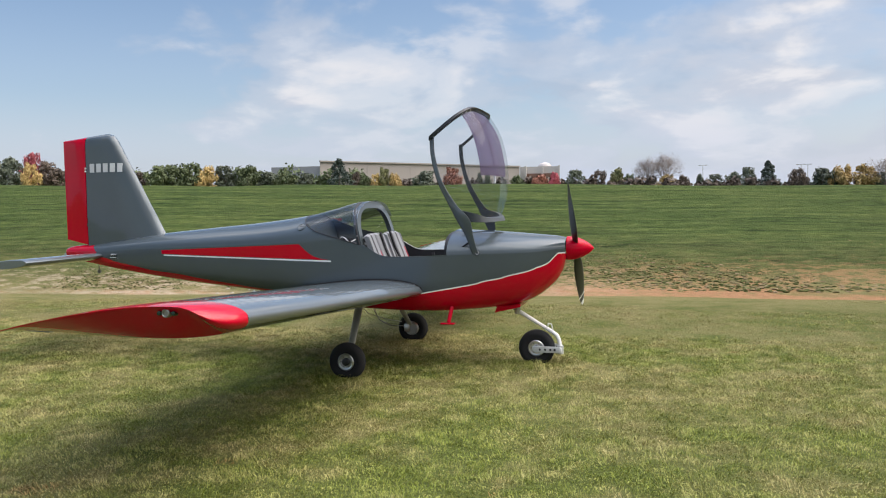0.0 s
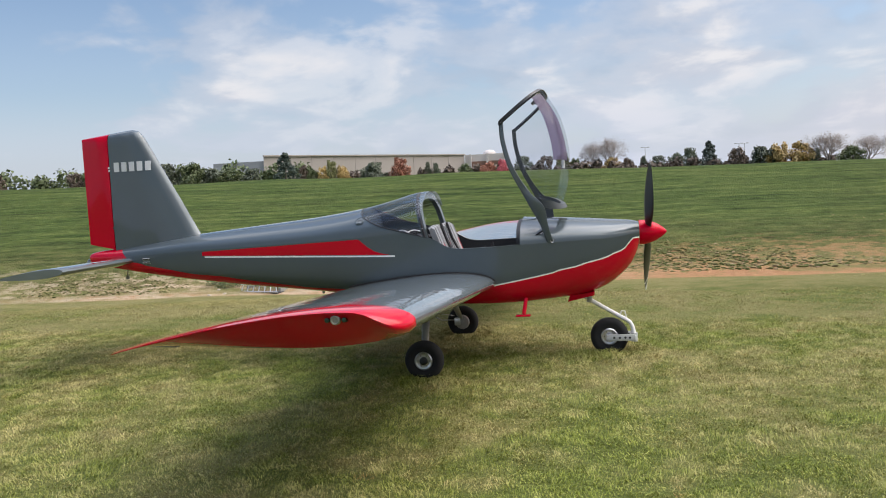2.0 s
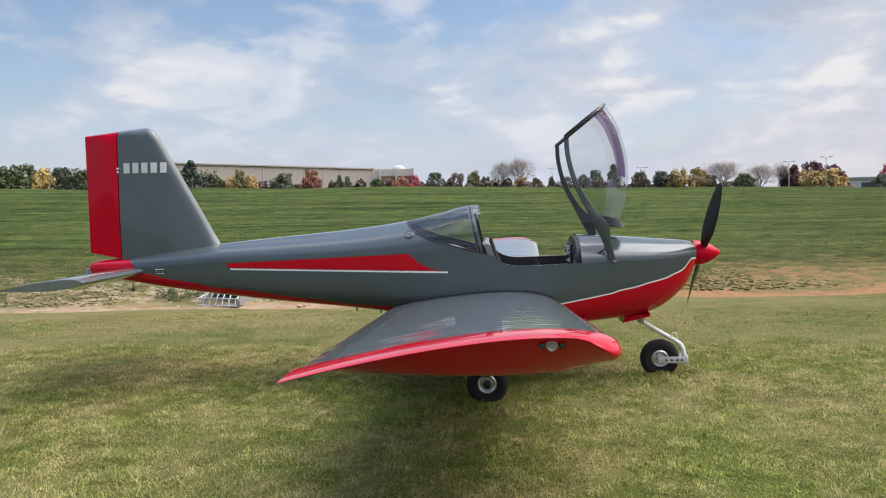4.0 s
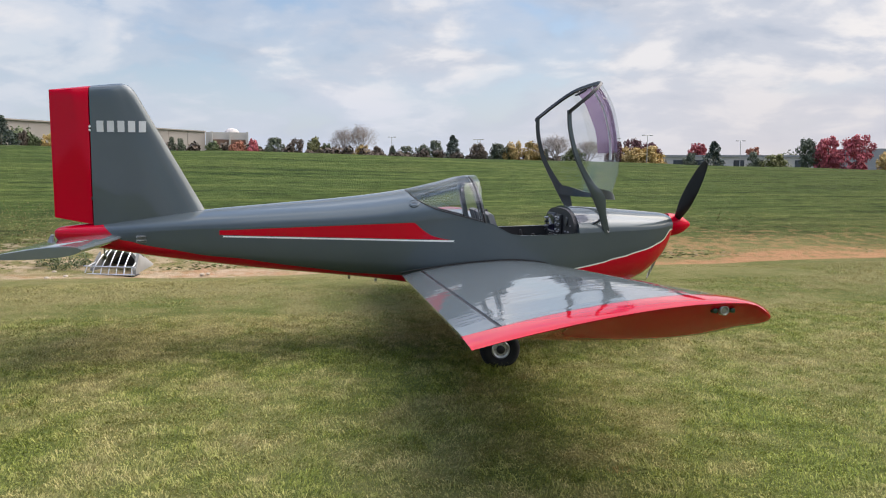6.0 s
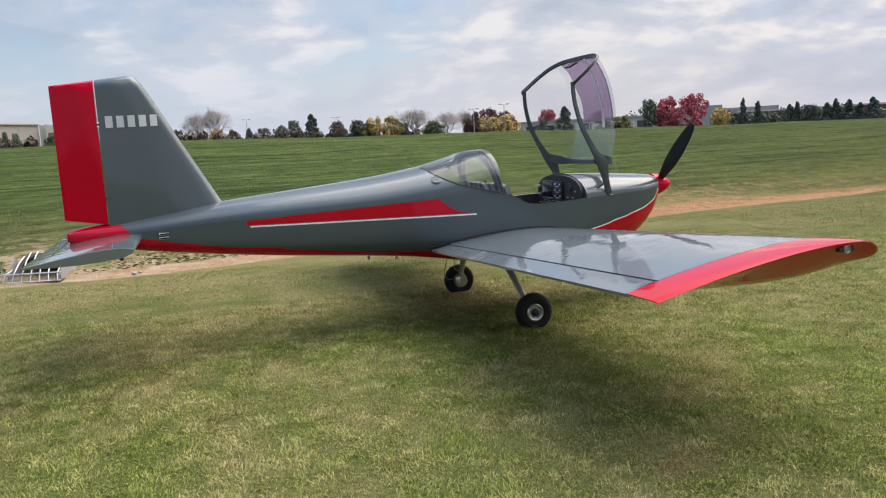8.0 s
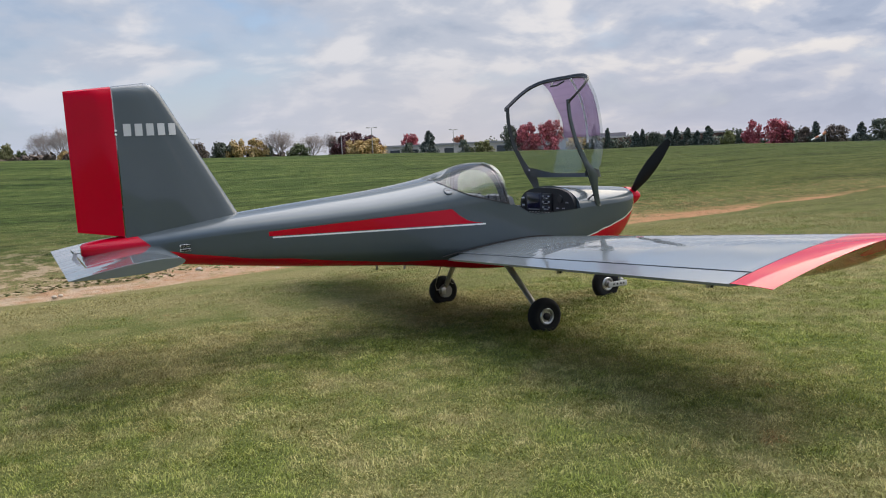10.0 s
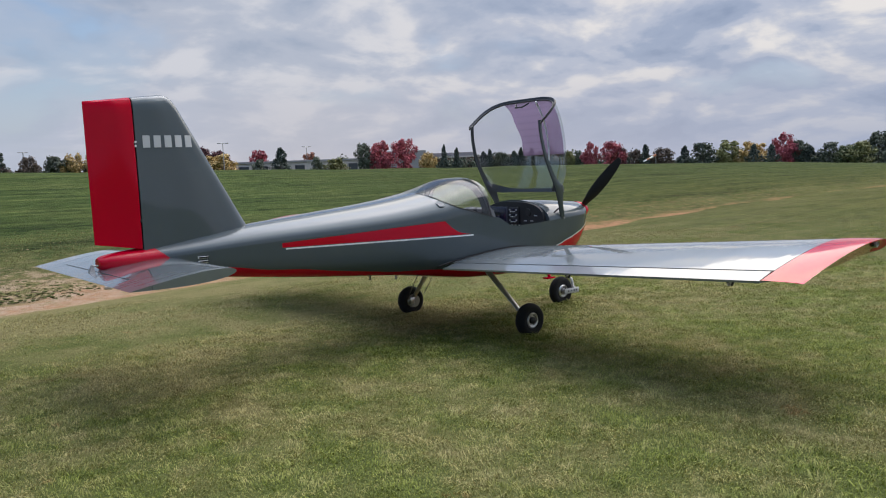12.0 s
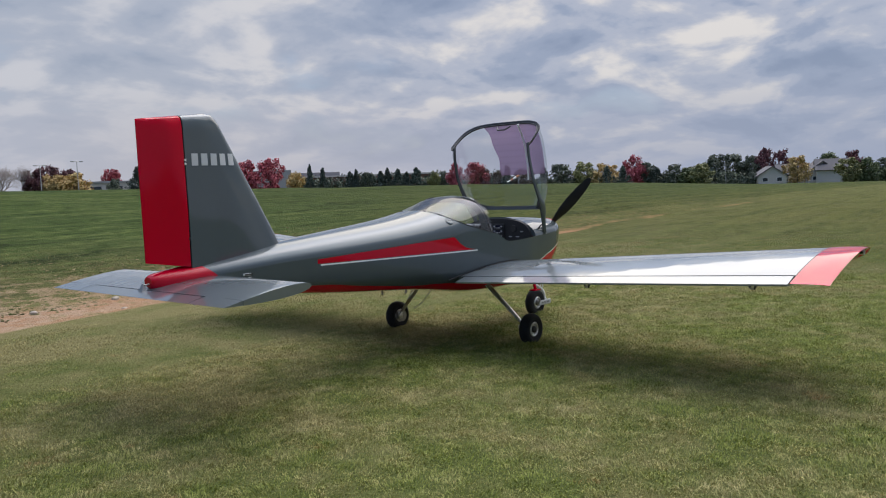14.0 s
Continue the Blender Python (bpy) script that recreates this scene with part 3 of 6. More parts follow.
def grass_patch(name, label, x0, x1, y0, y1, per_m2, h0, h1, wide, seed, mat=None):
    rng = np.random.default_rng(seed)
    n = int((x1 - x0) * (y1 - y0) * per_m2)
    px, py = rng.uniform(x0, x1, n), rng.uniform(y0, y1, n)
    keep = (np.abs(py - dirt_y(px) + 0.3) > rng.uniform(0.6, 1.9, n)) & (rng.random(n) > np.clip((py - 3) / 5, 0, 0.85) * (py < 9))
    keep &= rng.random(n) > np.clip((px - 5) / 10, 0, 1) * np.where(py < 8, 1, 0)
    keep &= rng.random(n) > np.where(py > 8, np.clip((py - 8.6) / 5, 0.0, 1), 0)
    rim_ = np.minimum(np.minimum(px - x0, x1 - px), np.minimum(py - y0, (y1 - py) * 3))
    keep &= rng.random(n) < np.clip(rim_ / 1.6, 0, 1)
    px, py = px[keep], py[keep]
    n = len(px)
    pz = ground_z(px, py)
    ang, lean, la = rng.uniform(0, 2 * np.pi, n), rng.uniform(0.6, 1.9, n), rng.normal(0, 0.9, n)
    swirl = rng.uniform(0, 2 * np.pi, (int((x1 - x0) * 5) + 2, int((y1 - y0) * 5) + 2))
    la = la + swirl[((px - x0) * 5).astype(int), ((py - y0) * 5).astype(int)]
    tuft = rng.random((int((x1 - x0) * 7) + 2, int((y1 - y0) * 7) + 2))
    h = rng.uniform(h0, h1, n) * (0.45 + 0.9 * tuft[((px - x0) * 7).astype(int), ((py - y0) * 7).astype(int)])
    wd = wide * rng.uniform(0.7, 1.3, n)
    cx, cy = np.cos(ang) * wd / 2, np.sin(ang) * wd / 2
    lx, ly = np.cos(la) * lean * h, np.sin(la) * lean * h
    v = np.empty((n, 5, 3))
    v[:, 0] = np.stack([px - cx, py - cy, pz - 0.005], 1)
    v[:, 1] = np.stack([px + cx, py + cy, pz - 0.005], 1)
    v[:, 2] = np.stack([px + cx * 0.8 + lx * 0.35, py + cy * 0.8 + ly * 0.35, pz + h * 0.6], 1)
    v[:, 3] = np.stack([px - cx * 0.8 + lx * 0.35, py - cy * 0.8 + ly * 0.35, pz + h * 0.6], 1)
    v[:, 4] = np.stack([px + lx, py + ly, pz + h * np.sqrt(np.clip(1 - (lean * 0.8) ** 2, 0.2, 1))], 1)
    b5 = np.arange(n)[:, None] * 5
    loops = np.concatenate([b5 + np.array([[0, 1, 2, 3]]), b5 + np.array([[3, 2, 4]])], 1).ravel()
    starts = (np.arange(n)[:, None] * 7 + np.array([[0, 4]])).ravel()
    me = bpy.data.meshes.new(name)
    me.vertices.add(n * 5)
    me.loops.add(len(loops))
    me.polygons.add(n * 2)
    me.vertices.foreach_set("co", v.ravel())
    me.loops.foreach_set("vertex_index", loops.astype(np.int32))
    me.polygons.foreach_set("loop_start", starts.astype(np.int32))
    me.update(calc_edges=True)
    me.materials.append(mat or BLADES)
    tagged(new(name, me), label, "grass", kind="stuff")


grass_patch("grass", "short mown grass blades, green and straw-coloured", -9.5, 5.5, -6.0, 1.8, 5600, 0.013, 0.034, 0.005, 1)
grass_patch("grass", "thinner mown grass farther from the aeroplane", -12, 16, 1.5, 7.8, 1300, 0.010, 0.022, 0.008, 2, FAR_BLADES)
grass_patch("grass", "mown grass on the open lawn beside the aeroplane", 4.5, 16, -6, 1.5, 1300, 0.010, 0.022, 0.008, 3, FAR_BLADES)
grass_patch("grass", "mown grass along the way round the aeroplane", -14, 9, -12, -4, 300, 0.02, 0.05, 0.010, 5)
grass_patch("grass", "rough grass tufts on the foot of the bank", -14, 18, 8.3, 13.5, 260, 0.015, 0.035, 0.018, 4, BANK_BLADES)

for wx_, wy_, seed_ in ((-2.08, -0.965, 21), (-2.08, 0.965, 22), (-0.54, 0.0, 23)):
    grass_patch("grass", "longer grass round a wheel", wx_ - 0.5, wx_ + 0.5, wy_ - 0.45, wy_ + 0.45, 26000, 0.04, 0.062, 0.005, seed_)

# ---- the aeroplane ----
plane = thing("aeroplane", "grey and red low-wing light aeroplane, canopy open, parked on grass", "aeroplane")

W_ = fair(((-5.82, 0.05), (-5.8, 0.068), (-5.7, 0.095), (-5.55, 0.125), (-5.2, 0.195), (-4.4, 0.322), (-3.4, 0.44), (-2.4, 0.545), (-1.9, 0.565), (-1.5, 0.56), (-1.2, 0.515), (-0.95, 0.47), (-0.7, 0.42), (-0.5, 0.35), (-0.38, 0.285), (-0.3, 0.22), (-0.25, 0.165)))
S_ = fair(((-5.82, 1.0), (-5.6, 0.995), (-4.6, 1.045), (-3.4, 1.085), (-2.8, 1.115), (-2.4, 1.125), (-2.15, 1.105), (-2.06, 1.085), (-1.99, 1.045), (-1.9, 1.0), (-1.8, 0.986), (-1.28, 1.0), (-0.95, 1.01), (-0.5, 1.02), (-0.3, 1.04), (-0.25, 1.04)))
T_ = fair(((-5.82, 1.03), (-5.8, 1.045), (-5.7, 1.065), (-5.5, 1.085), (-4.6, 1.196), (-3.94, 1.255), (-3.32, 1.31), (-2.8, 1.379), (-2.5, 1.445), (-2.25, 1.505), (-2.15, 1.512), (-1.28, 1.225), (-0.94, 1.205), (-0.5, 1.17), (-0.3, 1.15), (-0.25, 1.135)))
B_ = fair(((-5.82, 0.955), (-5.8, 0.935), (-5.7, 0.905), (-5.55, 0.885), (-5.0, 0.80), (-4.2, 0.70), (-3.1, 0.59), (-2.14, 0.465), (-1.53, 0.45), (-1.0, 0.475), (-0.72, 0.51), (-0.55, 0.57), (-0.42, 0.66), (-0.33, 0.75), (-0.27, 0.86), (-0.25, 0.93)))
N_ = fair(((-5.82, 2.6), (-5.3, 4.4), (-2.4, 5.0), (-1.4, 4.6), (-0.9, 3.4), (-0.25, 2.2)))


CHINE = fair(((-5.82, 0.08), (-3.2, 0.07), (-2.3, 0.02), (-1.5, 0.0), (-0.25, 0.0)))


def lower(x, n=44, inset=0.0):
    """The body's section from one shoulder round the belly to the other."""
    w0, zs, zb, e = W_(x) - inset, S_(x), B_(x) + inset, 2 / N_(x)
    ring = []
    for k in range(n + 1):
        a = math.pi * k / n
        c, s = math.cos(a), math.sin(a)
        deep = abs(s) ** e
        chine = 1 - CHINE(x) * max(0.0, deep - 0.7) / 0.3  # the belly draws in below the chine
        ring.append((x, -w0 * chine * math.copysign(abs(c) ** e, c), zs - (zs - zb) * deep))
    return ring


P_ = fair(((-4.8, 1.0), (-3.2, 0.96), (-2.7, 0.88), (-2.15, 0.78), (-1.6, 1.0)))


def arch(x, a0=0.0, a1=180.0, n=24, inset=0.0):
    """The body's section over the top, between two angles in degrees from the starboard shoulder."""
    w0, zs, zt, p = W_(x) - inset, S_(x), T_(x) - inset, P_(x)
    ring = []
    for k in range(n + 1):
        a = radians(a0 + (a1 - a0) * k / n)
        c, s = math.cos(a), math.sin(a)
        ring.append((x, -w0 * math.copysign(abs(c) ** p, c), zs + (zt - zs) * max(s, 0) ** p))
    return ring


xs_all = sorted(set([round(v, 4) for v in np.linspace(-5.82, -0.25, 95)] + [-5.81, -5.80, -2.15, -2.06, -1.99, -1.9, -1.8, -1.28, -0.36, -0.33, -0.28, -0.265]))
part("fuselage", loft([lower(x) for x in xs_all], caps=True), HULL, plane)
part("turtledeck", loft([arch(x) for x in xs_all if x <= -2.79] + [arch(-2.79)], caps=True), HULL, plane)
nose = [arch(x) for x in [-1.28] + [x for x in xs_all if x > -1.28]]
part("cowling", loft(nose, caps=True), HULL, plane)

# rear window between the turtledeck and the roll bar
LOW_Z = table(((-2.79, 1.372), (-2.72, 1.30), (-2.65, 1.262), (-2.55, 1.217), (-2.38, 1.172), (-2.15, 1.112)))


def B_ANG(x):
    """The angle round the section at which the glass begins."""
    f = min(1.0, max(0.0, (LOW_Z(x) - S_(x)) / (T_(x) - S_(x))))
    return min(88.0, math.degrees(math.asin(f ** (1 / P_(x)))))


wx = [float(v) for v in np.linspace(-2.79, -2.15, 18)]
for s0 in (0, 1):
    rings = [arch(x, 0, B_ANG(x), 10) if not s0 else arch(x, 180 - B_ANG(x), 180, 10) for x in wx]
    part("quarter_panel", loft(rings), HULL, plane)
rings = [arch(x, B_ANG(x), 180 - B_ANG(x), 40, 0.002) for x in wx]
rear = part("rear_window", loft(rings), REAR_GLASS, plane, "clear wraparound rear window bubble")
rear.visible_shadow = False
for s0 in (0, 1):
    edge_line = [arch(x, B_ANG(x) if not s0 else 180 - B_ANG(x), 90, 1, 0.0)[0] for x in wx]
    part("window_seal", tube(edge_line, 0.006, 6), BLACK, rear)

# cockpit tub
lx = [float(v) for v in np.linspace(-2.72, -1.29, 50)]
part("cockpit_tub", loft([lower(x, 36, 0.02) for x in lx], caps=True), LINER, plane, "dark cockpit lining")
for s0 in (-1, 1):
    rail = [float(v) for v in np.linspace(-2.1, -1.27, 24)]
    rings = []
    for x in rail:
        y0, y1, z0 = s0 * (W_(x) + 0.002), s0 * (W_(x) - 0.010), S_(x)
        rings.append([(x, y0, z0 - 0.003), (x, y0, z0 + 0.004), (x, y1, z0 + 0.004), (x, y1, z0 - 0.03)])
    part("cockpit_sill", loft(rings, True, True), LIGHT_GREY if s0 > 0 else PAINT_GREY, plane, "edge of the cockpit side")
part("rear_shelf", box(-2.74, -2.22, -0.44, 0.44, 1.06, 1.075, 0.004), LINER, plane)
part("tow_cord", tube([(-2.7, -0.3, 1.2), (-2.62, -0.36, 1.14), (-2.45, -0.40, 1.10), (-2.25, -0.42, 1.085)], 0.006), PAINT_WHITE, plane)

for pts in (((-2.68, -0.20, 1.13), (-2.55, -0.34, 1.17), (-2.40, -0.38, 1.11), (-2.28, -0.30, 1.10)), ((-2.60, 0.05, 1.10), (-2.48, -0.15, 1.14), (-2.36, -0.32, 1.16), (-2.25, -0.40, 1.09)), ((-2.50, 0.20, 1.09), (-2.42, 0.30, 1.13), (-2.30, 0.36, 1.09))):
    part("cord", tube(smooth_line(pts, 14), 0.005, 6), PAINT_WHITE, plane, "thin white cord behind the seats")

# roll bar: a leaning arch of sheet with a flange
outer, inner = [], []
for k in range(41):
    a = math.pi * k / 40
    c, s = math.cos(a), math.sin(a)
    e = 0.62
    yo, zo = -0.51 * math.copysign(abs(c) ** e, c), 1.03 + 0.472 * s ** e
    yi, zi = -0.43 * math.copysign(abs(c) ** e, c), 1.03 + 0.41 * s ** e
    lean_x = lambda z: -2.09 - (z - 1.03) * 0.235
    outer.append((lean_x(zo), yo, zo))
    inner.append((lean_x(zi), yi, zi))
ring_f = [[o, i, (i[0] - 0.045, i[1], i[2]), (o[0] - 0.045, o[1], o[2])] for o, i in zip(outer, inner)]
part("roll_bar", loft(ring_f, True, True), PAINT_GREY, plane, "grey roll bar arch behind the seats")
for half in (outer[:18], outer[23:]):
    seal_ = part("roll_bar_seal", tube([(p[0] - 0.02, p[1] * 1.012, p[2] - 0.002) for p in half], 0.012, 8), BLACK, plane)
    for p in half[2::3]:
        part("screw", lathe([(0.0, 0.0), (0.0, 0.005), (-0.01, 0.006)], (0, 0, 0), "z", 8), STEEL, seal_).matrix_basis = pose(p[0] - 0.02, p[1] * 1.045, p[2] + 0.002, 0, -78 if p[1] < 0 else 78, 90)

# seats
for s0 in (-1, 1):
    prof = [(-1.30 - 0.28, 0.62), (-1.85, 0.60), (-1.93, 0.66), (-2.02, 0.90), (-2.10, 1.14), (-2.115, 1.18), (-2.09, 1.195), (-2.06, 1.18), (-1.97, 0.93), (-1.88, 0.74), (-1.80, 0.70), (-1.55, 0.73), (-1.53, 0.68)]
    rings = []
    for v in np.linspace(-0.215, 0.215, 13):
        edge = 1 - 0.06 * (abs(v) / 0.215) ** 6
        rings.append([(-1.8 + (px_ + 1.8) * edge, s0 * 0.25 + v, 0.9 + (pz_ - 0.9) * edge) for px_, pz_ in prof])
    part("seat", loft(rings, True, True), SEAT, plane, "seat in grey cloth with red and black stripes")
part("seat_belt", tube([(-2.05, -0.14, 1.2), (-2.0, -0.14, 1.05), (-1.93, -0.15, 0.9), (-1.86, -0.16, 0.78)], 0.014, 6), BLACK, plane)
part("seat_belt", tube([(-2.05, 0.14, 1.2), (-2.0, 0.14, 1.05), (-1.93, 0.15, 0.9), (-1.86, 0.16, 0.78)], 0.014, 6), BLACK, plane)

# instrument panel
rim = []
for k in range(33):
    a = math.pi * k / 32
    c, s = math.cos(a), math.sin(a)
    rim.append((-0.475 * math.copysign(abs(c) ** 0.75, c), 1.0 + 0.205 * s ** 0.75))
rim += [(0.40, 0.90), (0.30, 0.84), (-0.30, 0.84), (-0.40, 0.90)]
panel = part("instrument_panel", loft([[(-1.315, y_, z_) for y_, z_ in rim], [(-1.275, y_, z_) for y_, z_ in rim]], True, True), PANEL_PAINT, plane, "black instrument panel", smooth=False)
part("screen_bezel", box(-1.335, -1.316, 0.055, 0.335, 0.965, 1.15, 0.008), BEZEL, panel, "dark blue-grey display frame")
part("screen", box(-1.339, -1.334, 0.08, 0.31, 0.985, 1.132, 0.001), SCREEN, panel, "dark glass display")
for i in range(6):
    part("key", box(-1.340, -1.334, 0.095 + i * 0.035, 0.112 + i * 0.035, 0.969, 0.978, 0.001), BUTTON, panel)
part("radio_stack", box(-1.333, -1.316, -0.115, 0.04, 0.955, 1.145, 0.005), BLACK, panel)
for i in range(3):
    z_ = 0.970 + i * 0.058
    radio = part("radio", box(-1.338, -1.332, -0.108, 0.033, z_, z_ + 0.048, 0.004), PANEL_PAINT, panel)
    part("display_window", box(-1.341, -1.337, -0.065, -0.005, z_ + 0.024, z_ + 0.042, 0.001), SCREEN, radio)
    for y_ in (-0.088, 0.014):
        part("radio_knob", lathe([(-1.352, 0.0), (-1.352, 0.008), (-1.337, 0.009)], (0, y_, z_ + 0.030), "x", 12), BUTTON, radio)
    for j in range(5):
        part("button", box(-1.343, -1.337, -0.068 + j * 0.017, -0.057 + j * 0.017, z_ + 0.007, z_ + 0.016, 0.001), PAINT_WHITE if (i + j) % 3 == 0 else BUTTON, radio)
# a row of switches with their unreadable legends below the displays
for i in range(9):
    y_ = 0.30 - i * 0.058
    part("switch", tube([(-1.316, y_, 0.925), (-1.338, y_, 0.932)], 0.005, 8), STEEL, panel)
    part("legend_bar", box(-1.318, -1.3152, y_ - 0.014, y_ + 0.014, 0.942, 0.947), PAINT_WHITE, panel)
for i in range(4):
    part("knob", lathe([(-1.345, 0.0), (-1.345, 0.011), (-1.318, 0.013)], (0, 0.40, 0.97 + i * 0.04), "x", 12), BUTTON if i % 2 else BLACK, panel)
for y_, z_ in ((-0.20, 0.99), (-0.30, 0.99), (-0.36, 1.05)):
    part("placard", box(-1.318, -1.3152, y_ - 0.022, y_ + 0.022, z_, z_ + 0.010), BUTTON, panel, "small pale placard")
part("dial", lathe([(-1.325, 0.0), (-1.325, 0.038), (-1.316, 0.042)], (0, -0.25, 1.09), "x", 24), BLACK, panel)
part("throttle", tube([(-1.31, 0.0, 0.93), (-1.40, 0.0, 0.925)], 0.008), STEEL, panel)
part("stick", tube([(-1.62, -0.25, 0.62), (-1.6, -0.25, 0.85), (-1.63, -0.25, 0.98)], 0.013), BLACK, plane)
part("stick", tube([(-1.62, 0.25, 0.62), (-1.6, 0.25, 0.85), (-1.63, 0.25, 0.98)], 0.013), BLACK, plane)

# spinner and propeller
part("spinner", lathe([(-0.245, 0.0), (-0.245, 0.112), (-0.2, 0.110), (-0.15, 0.101), (-0.1, 0.082), (-0.05, 0.052), (-0.02, 0.028), (-0.006, 0.012), (0.0, 0.0)], (0, 0, 1.037), "x", 40), PAINT_RED, plane, "glossy red spinner cone")
for sgn in (1, -1):
    d = Vector((0, -0.725 * sgn, 0.69 * sgn)).normalized()
    q = Vector((1, 0, 0)).cross(d)
    rings = []
    for k in range(15):
        f = k / 14
        r = 0.07 + 0.80 * f
        chord = float(np.interp(f, (0, 0.1, 0.3, 0.55, 0.8, 0.93, 1), (0.055, 0.078, 0.125, 0.135, 0.112, 0.08, 0.035)))
        tw = radians(float(np.interp(f, (0, 0.3, 1), (52, 36, 17))))
        across = q * math.cos(tw) + Vector((1, 0, 0)) * math.sin(tw)
        nrm = across.cross(d)
        c0 = Vector((-0.165, 0, 1.037)) + d * r
        th = max(0.006, 0.028 * (1 - f))
        ring = []
        for j in range(14):
            a = 2 * math.pi * j / 14
            ring.append(c0 + across * (chord / 2 * math.cos(a)) + nrm * (th / 2 * math.sin(a)))
        rings.append(ring)
    bl = part("propeller_blade", loft(rings, True, True), BLADE, plane, "matt black propeller blade")
    tip = [[v for v in rings[-2]], [v + d * 0.0 for v in rings[-1]]]
    cen = [sum((Vector(v) for v in r_), Vector()) / len(r_) for r_ in tip]
    tip = [[c + (Vector(v) - c) * 1.06 for v in r_] for r_, c in zip(tip, cen)]
    if sgn < 0:
        cen2 = [sum((Vector(v) for v in r_), Vector()) / len(r_) for r_ in rings[-4:-2]]
        inner_ = [[c + (Vector(v) - c) * 1.05 for v in r_] for r_, c in zip(rings[-4:-2], cen2)]
        band = [[p.lerp(q_, f) for p, q_ in zip(*inner_)] for f in (0.35, 0.7)]
        part("blade_band", loft(band, True, True), PAINT_WHITE, bl, "white band near the blade tip")
    part("blade_tip", loft(tip, True, True), PAINT_WHITE if sgn < 0 else BLADE, bl)


def airfoil(n=26, t=0.14, m=0.006, p=0.42, cut0=0.0, cut1=1.0):
    """Points of a section from its rear edge over the top to the nose and back, in parts of the chord."""
    us = [cut0 + (cut1 - cut0) * (1 - math.cos(math.pi * k / n)) / 2 for k in range(n + 1)]
    top, low_ = [], []
    for u in us:
        yt = 5 * t * (0.2969 * math.sqrt(u) - 0.126 * u - 0.3516 * u ** 2 + 0.2843 * u ** 3 - 0.1030 * u ** 4)
        yc = m / p ** 2 * (2 * p * u - u * u) if u < p else m / (1 - p) ** 2 * (1 - 2 * p + 2 * p * u - u * u)
        top.append((u, yc + yt))
        low_.append((u, yc - yt))
    return top[::-1] + (low_[1:] if cut0 == 0 else low_)


LE_X, LE_Z = table(((0.45, -1.507), (4.03, -1.445))), table(((0.45, 0.668), (4.03, 0.912)))
TE_X, TE_Z = table(((0.45, -2.86), (4.03, -2.865))), table(((0.45, 0.662), (4.03, 0.822)))


def wing_ring(y, sec):
    """A wing section laid into the span at the distance y from the middle."""
    a = abs(y)
    lx_, lz_, tx_, tz_ = LE_X(a), LE_Z(a), TE_X(a), TE_Z(a)
    c = math.hypot(tx_ - lx_, tz_ - lz_)
    ux, uz = (tx_ - lx_) / c, (tz_ - lz_) / c
    lean = 0.010 * max(0.0, y - 0.5)
    return [(lx_ + ux * c * u + uz * c * v, y, lz_ + lean + uz * c * u - ux * c * v) for u, v in sec]


